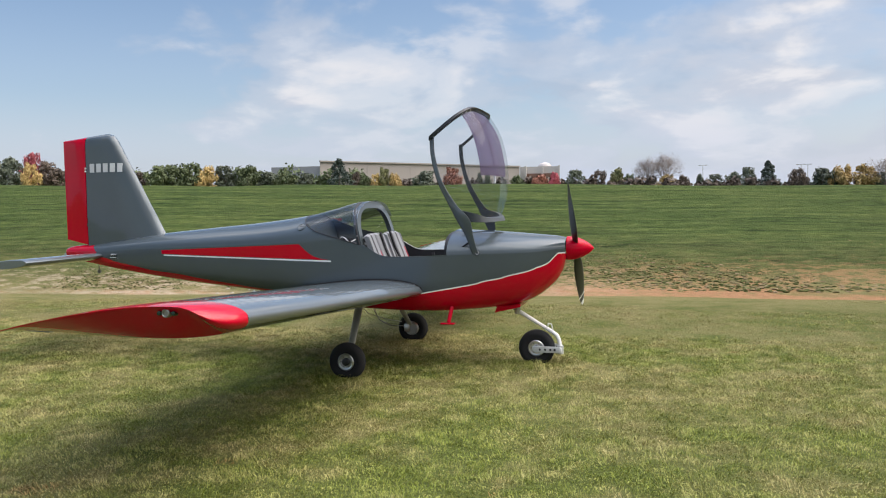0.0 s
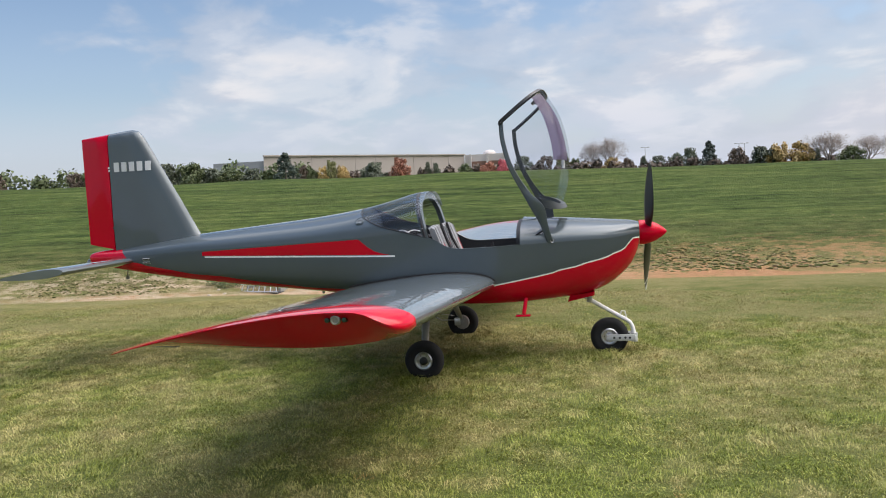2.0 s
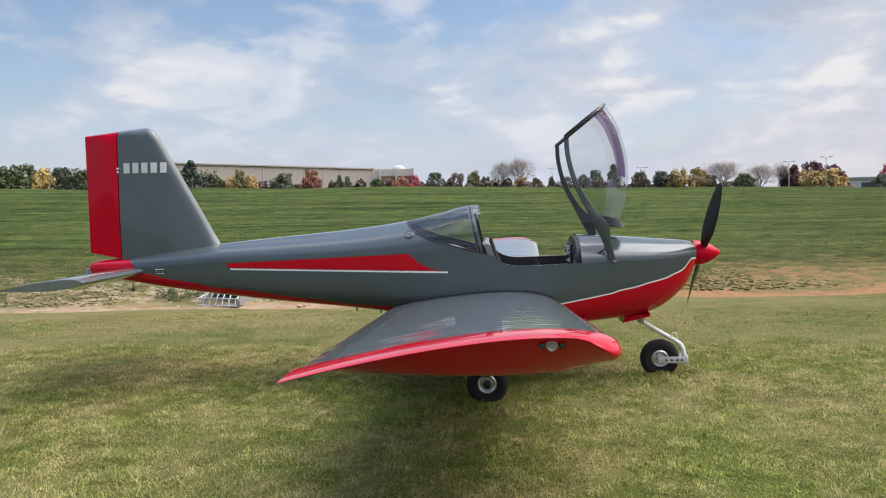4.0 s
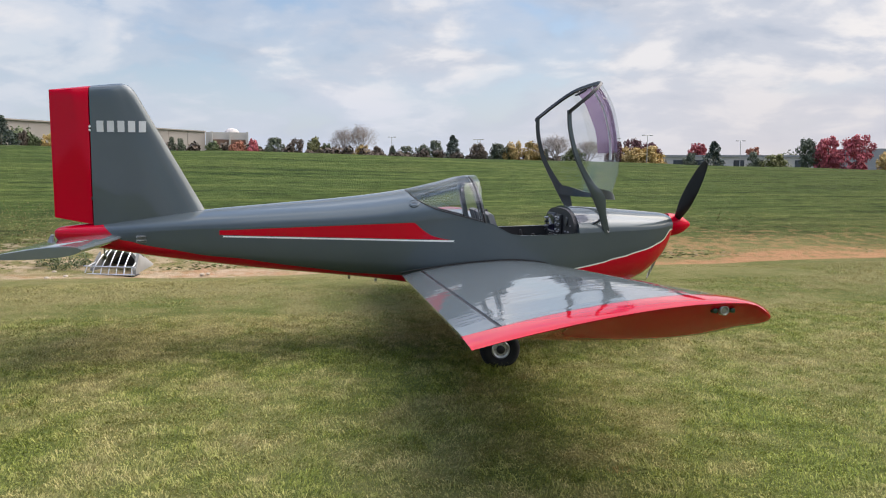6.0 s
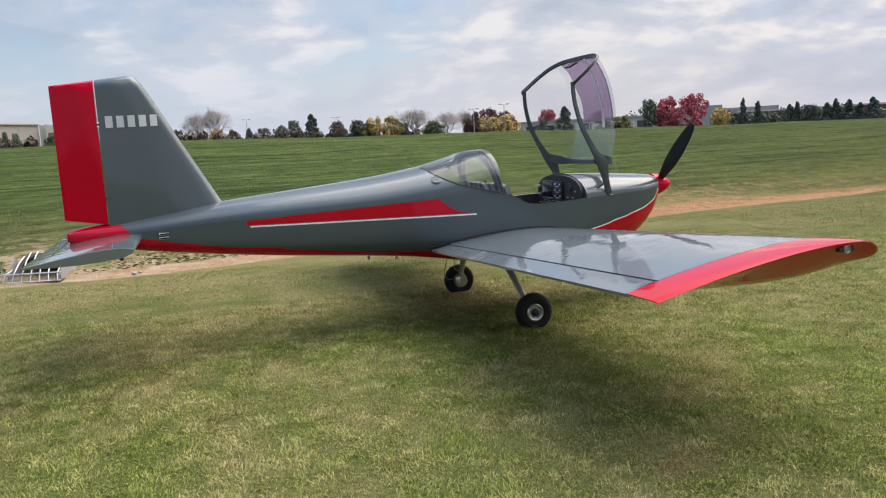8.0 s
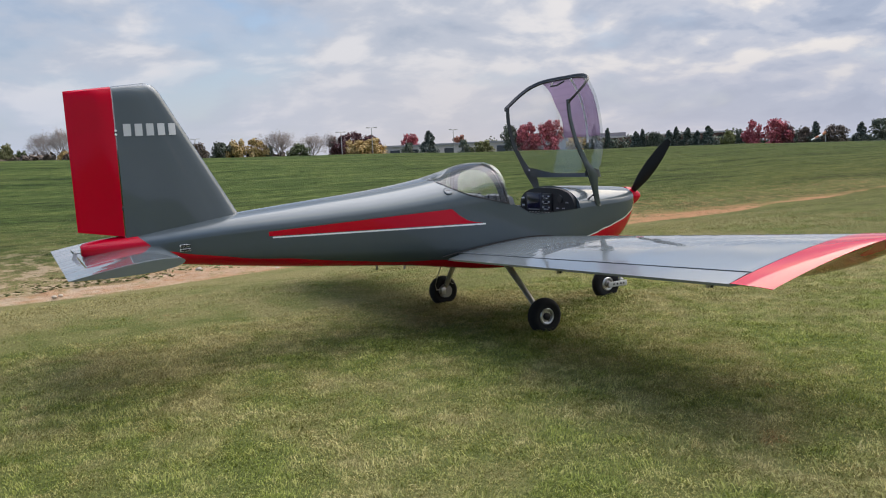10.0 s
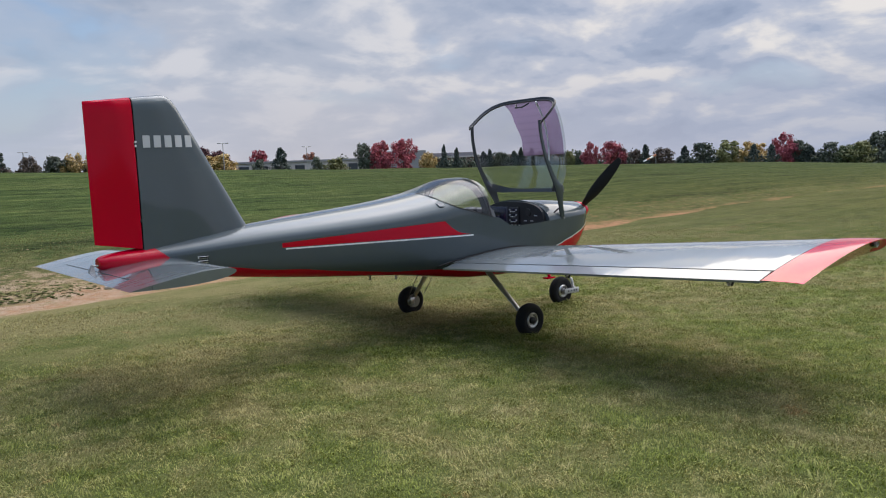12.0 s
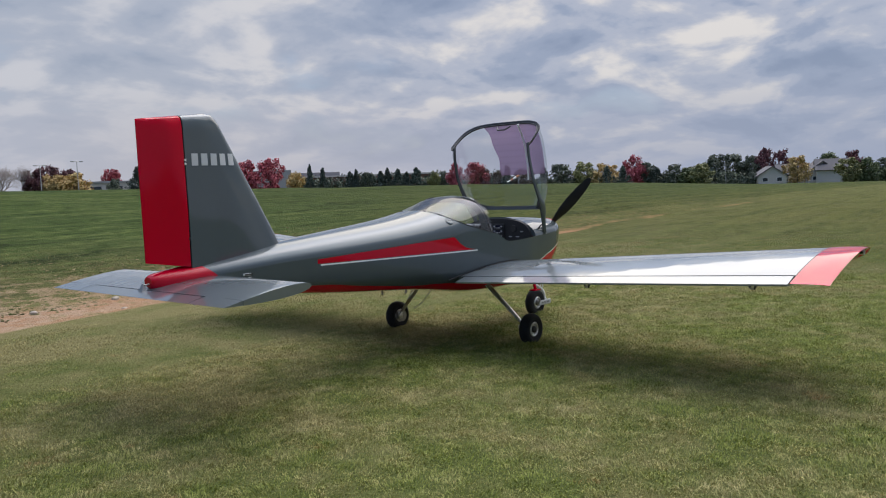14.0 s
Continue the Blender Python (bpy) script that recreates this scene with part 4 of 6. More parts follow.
for sgn in (-1, 1):
    main = airfoil(cut1=0.872)
    wing = part("wing", loft([wing_ring(sgn * y, main) for y in (0.5, 0.6, 1.2, 2.0, 2.8, 3.4, 3.795)], True, True), PAINT_SKYLIT, plane, "glossy grey wing")
    flap_sec = airfoil(cut0=0.886)
    flap_sec = [(u, v - 0.04 * (u - 0.886) - (0.010 if i > len(flap_sec) // 2 else 0.0)) for i, (u, v) in enumerate(flap_sec)]
    top_v = [v for u, v in airfoil(cut1=0.88)][0]
    gap = [(0.868, top_v - 0.002), (0.890, top_v - 0.006), (0.890, top_v - 0.016), (0.868, top_v - 0.014)]
    part("hinge_gap", loft([wing_ring(sgn * y, gap) for y in (0.60, 1.4, 2.4, 3.2, 3.785)], True, True), BLACK, wing)
    part("flaperon", loft([wing_ring(sgn * y, flap_sec) for y in (0.60, 1.4, 2.4, 3.2, 3.785)], True, True), PAINT_SKYLIT, wing)
    # the upper skin runs out to a sharp edge, and the end slopes in below it
    tip_rings = []
    for k in range(33):
        u = 0.0015 + 1.0065 * (1 - math.cos(math.pi * k / 32)) / 2
        yt = 0.7 * (0.2969 * math.sqrt(u) - 0.126 * u - 0.3516 * u ** 2 + 0.2843 * u ** 3 - 0.1030 * u ** 4)
        mid_v = 0.006 * (1 - ((u - 0.42) / 0.58) ** 2)
        vt, vb = mid_v + yt, mid_v - yt
        reach = 0.28 * (1 - max(0.0, 1 - u / 0.13) ** 2.0) ** 0.5
        ring = []
        k_ = min(1.0, max(0.0, u - 0.01) / 0.13)
        k_ = k_ * k_ * (3 - 2 * k_)  # the sharp edge rounds off towards the nose
        mid_v -= 0.008 * (1 - k_)
        for g in (0.0, 0.3, 0.6, 0.85, 0.95, 1.0):
            ring += wing_ring(sgn * (3.80 + reach * g), [(u, (1 - k_) * (mid_v + 0.008 * (1 - g) * (1 - k_) + yt * math.sqrt(1 - g * g)) + k_ * (vt - 0.006 * g ** 3))])
        for g in (0.985, 0.93, 0.85, 0.7, 0.5, 0.3, 0.15, 0.0):
            ring += wing_ring(sgn * (3.80 + reach * g), [(u, (1 - k_) * (mid_v - yt * math.sqrt(1 - g * g)) + k_ * (vb + (vt - 0.008 - vb) * g ** 1.3))])
        tip_rings.append(ring)
    tip_ob = part("wing_tip", loft(tip_rings, True, True), PAINT_TIP, wing, "red moulded wing tip")
    cover = [wing_ring(sgn * y, [(0.10, 0.046), (0.17, 0.060), (0.17, 0.052), (0.10, 0.038)]) for y in (3.93, 4.0)]
    part("lamp_cover", loft(cover, True, True), BLACK, tip_ob, "small black lamp cover")
    if sgn < 0:
        y0 = -4.056
        strobe = part("strobe_lamp", lathe([(y0 - 0.004, 0.0), (y0 - 0.004, 0.013), (y0 + 0.02, 0.015)], (-1.757, 0, 0.952), "y", 20), CLEAR_LENS, wing, "clear strobe lamp")
        part("lamp_bezel", lathe([(y0 + 0.02, 0.0235), (y0 - 0.006, 0.0225), (y0 - 0.009, 0.018), (y0 - 0.006, 0.0145), (y0 + 0.01, 0.014)], (-1.757, 0, 0.952), "y", 24), STEEL, strobe)
        for x_, m_ in ((-1.797, GREEN_LENS), (-1.716, GREEN_LENS)):
            part("position_lamp", lathe([(y0 - 0.006, 0.0), (y0 - 0.004, 0.011), (y0 + 0.02, 0.014)], (x_, 0, 0.951), "y", 16), m_, wing, "dark green position lamp")
    for y_, z_ in ((1.98, 0.655), (3.46, 0.722)):
        brk = part("flaperon_bracket", tube([(-2.655, sgn * (y_ - 0.045), z_ + 0.065), (-2.655, sgn * (y_ - 0.012), z_ + 0.004), (-2.655, sgn * (y_ + 0.012), z_ + 0.004), (-2.655, sgn * (y_ + 0.045), z_ + 0.065)], 0.009, 8), BLACK, wing)
        part("bracket_pin", tube([(-2.675, sgn * y_, z_ + 0.01), (-2.63, sgn * y_, z_ + 0.01)], 0.012, 8), STEEL, brk)
    # root seal along the body
    seal = [wing_ring(sgn * 0.565, airfoil(18))[i] for i in range(0, 20)]
    part("root_seal", tube([(p[0], sgn * (W_(p[0]) + 0.004), p[2] + 0.004) for p in seal[:19]], 0.007, 6), RUBBER, wing)

# fin and rudder
def fin_ring(z):
    """The nose, the rear edge, the half thickness and the hinge of fin and rudder at the height z."""
    nose_x = float(np.interp(z, (1.05, 1.196, 2.20, 2.245, 2.275, 2.288), (-4.49, -4.565, -5.115, -5.145, -5.18, -5.23)))
    tail_x = float(np.interp(z, (1.05, 2.29), (-5.825, -5.832)))
    t = float(np.interp(z, (1.05, 2.2, 2.26, 2.28, 2.288), (0.105, 0.082, 0.066, 0.045, 0.02)))
    return nose_x, tail_x, t, -5.487


def fin_half(x, nose_x, tail_x, t):
    u = min(1, max(0, (x - nose_x) / (tail_x - nose_x)))
    if u < 0.13:
        return t * 0.8 * (1 - (1 - u / 0.13) ** 2.2) ** 0.6
    if u < 0.32:
        f = (u - 0.13) / 0.19
        return t * (0.8 + 0.2 * f * (2 - f))
    return t * (1 - 0.06 * min(1, (u - 0.32) / 0.38)) if u < 0.7 else t * 0.94 * (1 - 0.93 * (u - 0.7) / 0.3)


def fin_mesh(z_list, front):
    rings = []
    for z in z_list:
        nose_x, tail_x, t, hinge = fin_ring(z)
        if front:
            xs = [nose_x + (hinge + 0.004 - nose_x) * (k / 14) ** 1.6 for k in range(15)]
        else:
            xs = [hinge - 0.006 + (tail_x - hinge + 0.006) * k / 14 for k in range(15)]
        a = [(x, -fin_half(x, nose_x, tail_x, t), z) for x in xs]
        b_ = [(x, fin_half(x, nose_x, tail_x, t), z) for x in xs[::-1]]
        ring = []
        for x, y, zz in a + b_:
            if z > 2.18:  # the tip slopes down to the rear
                zz += (x + 5.25) * 0.105 * (z - 2.18) / 0.108 if x < -5.25 else 0
            if z < 1.13:  # the foot follows the deck
                zz += (x + 5.0) * 0.11 if front else -0.047 + (-5.487 - x) * 0.17
            ring.append((x, y, zz))
        rings.append(ring)
    return loft(rings, True, True)


fin = part("fin", fin_mesh([1.05, 1.10, 1.196, 1.4, 1.7, 2.0, 2.15, 2.20, 2.23, 2.255, 2.275, 2.288], True), PAINT_GREY, plane, "grey tail fin")
part("rudder", fin_mesh([1.125, 1.2, 1.5, 1.8, 2.1, 2.18, 2.23, 2.265, 2.288], False), PAINT_RED, plane, "red rudder")
for z_ in (1.3, 1.9):
    part("rudder_hinge", box(-5.497, -5.477, -0.088, 0.088, z_ - 0.014, z_ + 0.014, 0.004), BLACK, fin)
for z_ in (1.885, 1.915):
    for sgn in (-1, 1):
        part("hinge_bolt", lathe([(0.0, 0.0), (0.0, 0.009), (0.008, 0.010), (0.008, 0.0)], (-5.487, sgn * 0.089 - 0.004, z_), "y", 10), PAINT_WHITE, fin)
# registration mark as plain bars
for sgn in (-1, 1):
    for i in range(5):
        rings = []
        for k in range(13):
            x = -5.43 + i * 0.086 + 0.056 * k / 12
            pair = []
            for z in (1.87, 1.965):
                h_ = fin_half(x, *fin_ring(z)[:3])
                pair.append((sgn * (h_ + 0.005), z))
            rings.append([(x, pair[0][0], 1.87), (x, pair[1][0], 1.965), (x, pair[1][0] - sgn * 0.006, 1.965), (x, pair[0][0] - sgn * 0.006, 1.87)])
        part("registration_bar", loft(rings, True, True), MARK_GREY, fin)

# stabilator
def stab_ring(y, u0=0.0, u1=1.0):
    a = abs(y)
    le = (-5.235 - 0.02 * max(0, a - 0.3), 0.965)
    te = (-5.99, 0.905)
    sec = airfoil(16, 0.118, 0.0, 0.4, u0, u1)
    dx_, dz_ = te[0] - le[0], te[1] - le[1]
    round_ = 1.0 if a < 1.2 else (0.97 if a < 1.22 else 0.88)
    return [(le[0] + dx_ * u + dz_ * v * 0, y, le[1] + dz_ * u + 0.745 * v * round_) for u, v in sec]


stab = part("stabilator", loft([stab_ring(y, 0, 0.80) for y in (-1.235, -1.215, -1.19, -0.6, 0.0, 0.6, 1.19, 1.215, 1.235)], True, True), PAINT_SKYLIT, plane, "grey all-moving tailplane")
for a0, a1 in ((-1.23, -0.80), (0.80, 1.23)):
    part("tailplane_corner", loft([stab_ring(y, 0.795, 1.0) for y in (a0, (a0 + a1) / 2, a1)], True, True), PAINT_SKYLIT, stab)
part("servo_tab", loft([stab_ring(y, 0.815, 1.0) for y in (-0.79, 0.0, 0.79)], True, True), PAINT_SKYLIT, stab)
part("tab_horn", loft([[(-5.89, y_, 0.925), (-5.865, y_ * 0.4, 0.985), (-5.85, y_ * 0.4, 0.985), (-5.85, y_, 0.925)] for y_ in (-0.03, 0.03)], True, True), STEEL, stab, smooth=False)
part("tab_rod", tube([(-5.86, -0.02, 0.975), (-5.72, -0.02, 0.985)], 0.006), STEEL, stab)
part("tie_down_ring", lathe([(-0.006, 0.012), (-0.006, 0.022), (0.006, 0.022), (0.006, 0.012), (-0.006, 0.012)], (-5.43, 0.0, 0.778), "y", 16), STEEL, plane)
part("tie_down_eye", tube([(-5.43, 0, 0.90), (-5.43, 0, 0.798)], 0.006), STEEL, plane)
for i in range(2):
    slot = part("static_slot", box(-5.105, -5.015, -0.226, -0.20, 0.93 + i * 0.035, 0.95 + i * 0.035, 0.003), PAINT_WHITE, plane)
    part("slot_mouth", box(-5.10, -5.02, -0.2285, -0.22, 0.933 + i * 0.035, 0.947 + i * 0.035), BLACK, slot)
# fuel cap, flush in the skin below the rear window
cap_at, cap_up, cap_on = (Vector(arch(x_, a_, 90, 1)[0]) for x_, a_ in ((-2.74, 31), (-2.74, 37), (-2.70, 31)))
cap_n = (cap_on - cap_at).cross(cap_up - cap_at).normalized()
cap_n = -cap_n if cap_n.y > 0 else cap_n
cap = part("fuel_cap", lathe([(0.004, 0.0), (0.005, 0.034), (0.001, 0.036), (0.001, 0.040), (0.005, 0.041), (0.003, 0.047), (-0.02, 0.049)], (0, 0, 0), "z", 28), PAINT_GREY, plane)
cap.matrix_basis = Matrix.Translation(cap_at) @ cap_n.to_track_quat("Z", "Y").to_matrix().to_4x4()
part("cap_slot", box(-0.02, 0.02, -0.005, 0.005, 0.0035, 0.0062), BLACK, cap)

# main gear
for sgn in (-1, 1):
    rings = []
    for f in np.linspace(0, 1, 9):
        x = -2.16 + 0.07 * f
        y = sgn * (0.42 + 0.50 * f)
        z = 0.585 - 0.485 * f
        hw, ht = 0.042 - 0.014 * f, 0.016 - 0.003 * f
        nx = Vector((0, sgn * 0.485, 0.5)).normalized()
        ring = []
        for k in range(12):
            a = 2 * math.pi * k / 12
            ring.append(Vector((x, y, z)) + Vector((1, 0, 0)) * hw * math.cos(a) + nx * ht * math.sin(a))
        rings.append(ring)
    part("gear_leg", loft(rings, True, True), GEAR, plane, "pale grey flat spring leg")
    part("axle", tube([(-2.08, sgn * 0.88, 0.088), (-2.08, sgn * 1.0, 0.088)], 0.016), STEEL, plane)


def wheel(cx, cy, cz, sgn, r=0.166, hw=0.060):
    q = r / 0.178
    tyre = part("wheel", lathe([(-hw * 0.45, 0.070), (-hw * 0.75, 0.078), (-hw, 0.128 * q), (-hw * 0.98, 0.148 * q), (-hw * 0.72, 0.167 * q), (-hw * 0.3, r), (0, r + 0.001), (hw * 0.3, r), (hw * 0.72, 0.167 * q), (hw * 0.98, 0.148 * q), (hw, 0.128 * q), (hw * 0.75, 0.078), (hw * 0.45, 0.070)], (cx, cy, cz), "y", 40), RUBBER, plane, "black rubber tyre on a bright rim")
    for s in (-1, 1):
        part("rim", lathe([(s * hw * 0.20, 0.0), (s * hw * 0.20, 0.046), (s * hw * 0.40, 0.052), (s * hw * 0.78, 0.056), (s * hw * 0.84, 0.068), (s * hw * 0.74, 0.076), (s * hw * 0.50, 0.092)], (cx, cy, cz), "y", 32), METAL, tyre)
        part("hub_cap", lathe([(s * hw * 0.25, 0.036), (s * hw * 0.86, 0.034), (s * hw * 0.94, 0.026), (s * hw * 0.95, 0.0)], (cx, cy, cz), "y", 20), BLACK if sgn else STEEL, tyre)
        for k in range(6):
            a = math.pi * k / 3
            part("rim_bolt", lathe([(s * hw * 0.44, 0.008), (s * hw * 0.62, 0.008), (s * hw * 0.62, 0.0)], (cx + 0.05 * math.cos(a), cy, cz + 0.05 * math.sin(a)), "y", 6), STEEL, tyre)
    return tyre


wheel(-2.083, -0.965, 0.088, -1)
wheel(-2.083, 0.965, 0.088, 1)
for sgn in (-1, 1):
    part("brake_disc", lathe([(-0.004, 0.0), (-0.004, 0.07), (0.004, 0.07), (0.004, 0.0)], (-2.083, sgn * 0.885, 0.088), "y", 28), STEEL, plane)
    part("brake_caliper", box(-2.16, -2.10, sgn * 0.885 - 0.025, sgn * 0.885 + 0.025, 0.06, 0.14, 0.008), METAL, plane)
part("brake_hose", tube([(-2.35, 0.42, 0.52), (-2.38, 0.5, 0.36), (-2.36, 0.62, 0.22), (-2.28, 0.75, 0.14), (-2.16, 0.86, 0.12)], 0.005, 6), STEEL, plane)

# nose gear
wheel(-0.541, 0.0, 0.088, 0, 0.172, 0.055)
leg = [(-0.86, 0, 0.52), (-0.76, 0, 0.465), (-0.60, 0, 0.365), (-0.45, 0, 0.275), (-0.39, 0, 0.24), (-0.35, 0, 0.21), (-0.33, 0, 0.17), (-0.322, 0, 0.12), (-0.318, 0, 0.05)]
part("nose_leg", tube(leg, 0.019, 14), PAINT_WHITE, plane, "white tubular nose leg")
part("fork_head", lathe([(0.035, 0.0), (0.035, 0.03), (0.115, 0.03), (0.115, 0.0)], (-0.318, 0, 0), "z", 20), LIGHT_GREY, plane)
part("fork_bridge", box(-0.355, -0.30, -0.085, 0.085, 0.05, 0.10, 0.01), LIGHT_GREY, plane)
for sgn in (-1, 1):
    arm = part("fork_arm", box(-0.57, -0.31, sgn * 0.085 - 0.007, sgn * 0.085 + 0.007, 0.055, 0.115, 0.006), LIGHT_GREY, plane)
    for x_ in (-0.50, -0.45, -0.40, -0.36):
        part("arm_hole", lathe([(-0.009, 0.0), (-0.009, 0.011), (0.009, 0.011), (0.009, 0.0)], (x_, sgn * 0.085, 0.085), "y", 12), BLACK, arm)
part("bungee_loop", tube([(-0.44, -0.02, 0.285), (-0.425, -0.03, 0.325), (-0.395, -0.03, 0.32), (-0.385, -0.02, 0.26)], 0.006, 8), PAINT_WHITE, plane)
part("exhaust_pipe", tube([(-0.72, -0.08, 0.60), (-0.70, -0.08, 0.50), (-0.715, -0.08, 0.42)], 0.024, 14), STEEL, plane)
part("cowl_lip", loft([[(-0.88, y_, 0.50), (-0.66, y_, 0.53), (-0.66, y_, 0.50), (-0.90, y_, 0.445)] for y_ in (-0.22, 0.22)], True, True), PAINT_RED, plane, smooth=False)

# boarding step, aerial, vent
part("boarding_step", tube([(-1.255, -0.44, 0.52), (-1.265, -0.48, 0.44), (-1.275, -0.50, 0.385)], 0.018, 12), PAINT_RED, plane, "red boarding step")
part("step_plate", box(-1.345, -1.215, -0.54, -0.46, 0.368, 0.382, 0.005), PAINT_RED, plane)
part("belly_aerial", box(-3.31, -3.285, -0.006, 0.006, 0.555, 0.62, 0.004), STEEL, plane)
part("belly_drain", tube([(-3.05, -0.1, 0.60), (-3.06, -0.1, 0.545)], 0.012), STEEL, plane)

part("brake_hose", tube([(-2.42, 0.10, 0.50), (-2.36, 0.30, 0.33), (-2.22, 0.52, 0.24), (-2.12, 0.66, 0.20)], 0.0035, 6), STEEL, plane)

# ---- canopy, tipped up on its front pivots ----
SIDE = [(-1.145, 1.36), (-1.22, 1.46), (-1.30, 1.63), (-1.355, 1.82), (-1.385, 1.95), (-1.395, 2.065)]
MID = [(-0.93, 1.318), (-0.885, 1.45), (-0.85, 1.62), (-0.852, 1.87), (-0.922, 2.15), (-1.042, 2.345)]


side_l, mid_l = smooth_line(SIDE, 25), smooth_line(MID, 25)


def bubble(k, a0=0.0, a1=180.0, n=36, push=0.0):
    sx_, sz_ = side_l[k]
    mx_, mz_ = mid_l[k]
    w0 = float(np.interp(k / 24, (0, 0.3, 1), (0.50, 0.57, 0.58)))
    ring = []
    for i in range(n + 1):
        a = radians(a0 + (a1 - a0) * i / n)
        c, s = math.cos(a), max(0.0, math.sin(a)) ** 0.56
        ring.append((sx_ + (mx_ - sx_) * s - push * s * 0.8, -(w0 - push * abs(c)) * math.copysign(abs(c) ** 0.48, c), sz_ + (mz_ - sz_) * s - push * 0.6 * s))
    return ring


canopy = part("canopy_glass", loft([bubble(k) for k in range(25)]), GLASS, plane, "clear bubble canopy tipped forward and up")
canopy.visible_shadow = False
bow = bubble(24)
part("canopy_bow", loft([[(p[0] + o[0], p[1] * o[2], p[2] + o[1]) for o in ((0.012, 0.004, 1.005), (-0.012, 0.015, 1.005), (-0.02, 0.0, 0.99), (-0.02, -0.026, 0.968), (-0.008, -0.026, 0.968), (0.0, -0.006, 0.99))] for p in bow], True, True), BOW, canopy, "dark canopy bow")
bow_in = [(p[0] - 0.02, p[1] * 0.97, p[2] - 0.018) for p in bow]
part("bow_seal", tube(bow_in, 0.009, 8), BLACK, canopy)
for sgn in (-1, 1):
    rear = [(-1.415, 2.075), (-1.405, 1.90), (-1.345, 1.665), (-1.235, 1.44), (-1.165, 1.30), (-1.10, 1.17), (-1.045, 1.005)]
    front = [(-1.378, 2.085), (-1.366, 1.90), (-1.300, 1.67), (-1.175, 1.46), (-1.06, 1.33), (-1.03, 1.17), (-0.985, 1.0)]
    rl, fl = smooth_line(rear, 28), smooth_line(front, 28)
    rings = []
    for k in range(28):
        f = k / 27
        y0 = float(np.interp(f, (0, 0.3, 0.6, 0.8, 1), (0.54, 0.555, 0.548, 0.515, 0.485)))
        y1 = y0 - 0.012
        rings.append([(rl[k][0], sgn * y0, rl[k][1]), (fl[k][0], sgn * y0, fl[k][1]), (fl[k][0], sgn * y1, fl[k][1]), (rl[k][0], sgn * y1, rl[k][1])])
    arm = part("canopy_arm", loft(rings, True, True), FRAME, canopy, "grey side arm of the canopy frame")
    skin = [[Vector(r[0]).lerp(Vector(r[1]), u) + Vector((0, sgn * o, 0)) for u, o in ((0.10, 0.0), (0.18, 0.004), (0.92, 0.004), (1.0, 0.0), (1.0, -0.003), (0.10, -0.003))] for r in rings]
    part("arm_skin", loft(skin, True, True), PAINT_GREY, arm, "painted grey outer face of the arm")
    part("pivot_bolt", lathe([(sgn * 0.487, 0.0), (sgn * 0.495, 0.014), (sgn * 0.478, 0.016)], (-1.0, 0, 1.02), "y", 14), STEEL, canopy)
    part("gas_strut", tube([(-1.24, sgn * 0.44, 1.03), (-1.15, sgn * 0.465, 1.07), (-1.07, sgn * 0.475, 1.12)], 0.009, 8), BLACK, canopy)
# the front crosspiece under the glass
r0 = bubble(0, 0, 180, 36)
cross = []
for p in r0:
    f = abs(p[1]) / 0.50
    hi_, lo_ = 0.010 + 0.03 * f ** 6, 0.022 + 0.018 * f ** 5
    cross.append([(p[0] - 0.012, p[1] * 0.97, p[2] + hi_ + 0.01), (p[0] + 0.03, p[1], p[2] + hi_), (p[0] + 0.045, p[1], p[2] - lo_), (p[0] - 0.03, p[1] * 0.96, p[2] - lo_)])
part("canopy_crosspiece", loft(cross, True, True), FRAME, canopy, "grey front crosspiece of the canopy")
shade_rings = [bubble(k, 42, 107 - 0.8 * (24 - k) + 1.2 * math.sin(k * 1.1), 20, 0.03) for k in range(12, 25)]
part("sunshade", loft(shade_rings), SHADE, canopy, "pleated purple cloth sunshade inside the canopy")
part("sunshade_cord", tube([bubble(k, 84, 85, 1, 0.055)[0] for k in range(11, 25)], 0.012, 6), PAINT_WHITE, canopy)
part("canopy_handle", tube([(-1.10, -0.10, 2.30), (-1.16, -0.05, 2.26), (-1.16, 0.05, 2.26), (-1.10, 0.10, 2.30)], 0.009, 8), BLACK, canopy)
part("canopy_latch", box(-1.055, -1.035, -0.03, 0.01, 2.335, 2.358, 0.005), BLACK, canopy)

# ---- the ditch inlet behind the tail ----
INLET = Vector((-7.31, 7.8, float(ground_z(-7.31, 7.8)) - 0.02))
inlet = thing("drain_inlet", "flared concrete drain inlet with a steel bar grate in the ditch", "drain")
inlet.matrix_basis = pose(INLET.x, INLET.y, INLET.z, 0, 0, -18) @ Matrix.Diagonal((0.86, 0.9, 1.0, 1))


def inlet_arc(wd, h, y, n=16):
    return [(-wd * math.cos(math.pi * k / n), y, -0.03 + h * math.sin(math.pi * k / n) ** 0.75) for k in range(n + 1)]


part("concrete_mouth", thick(loft([inlet_arc(0.47, 0.47, 0.0), inlet_arc(0.46, 0.46, 0.2), inlet_arc(0.46, 0.30, 0.5), inlet_arc(0.46, 0.1, 0.75)]), 0.06), CONCRETE, inlet)
back = inlet_arc(0.45, 0.44, 0.12)
# a black sheet stands in for the shade inside the pipe
part("dark_opening", loft([[(p[0], 0.35, -0.04) for p in back], [(p[0] * 0.98, 0.33, p[2] * 0.97) for p in back]]), BLACK, inlet)
for sgn in (-1, 1):
    wing_wall = [(sgn * 0.47, 0.0, -0.08), (sgn * 0.47, 0.0, 0.36), (sgn * 0.53, -0.24, 0.07), (sgn * 0.53, -0.26, -0.08)]
    part("concrete_wing", thick((wing_wall, [(0, 1, 2, 3)]), 0.06), CONCRETE, inlet, smooth=False)
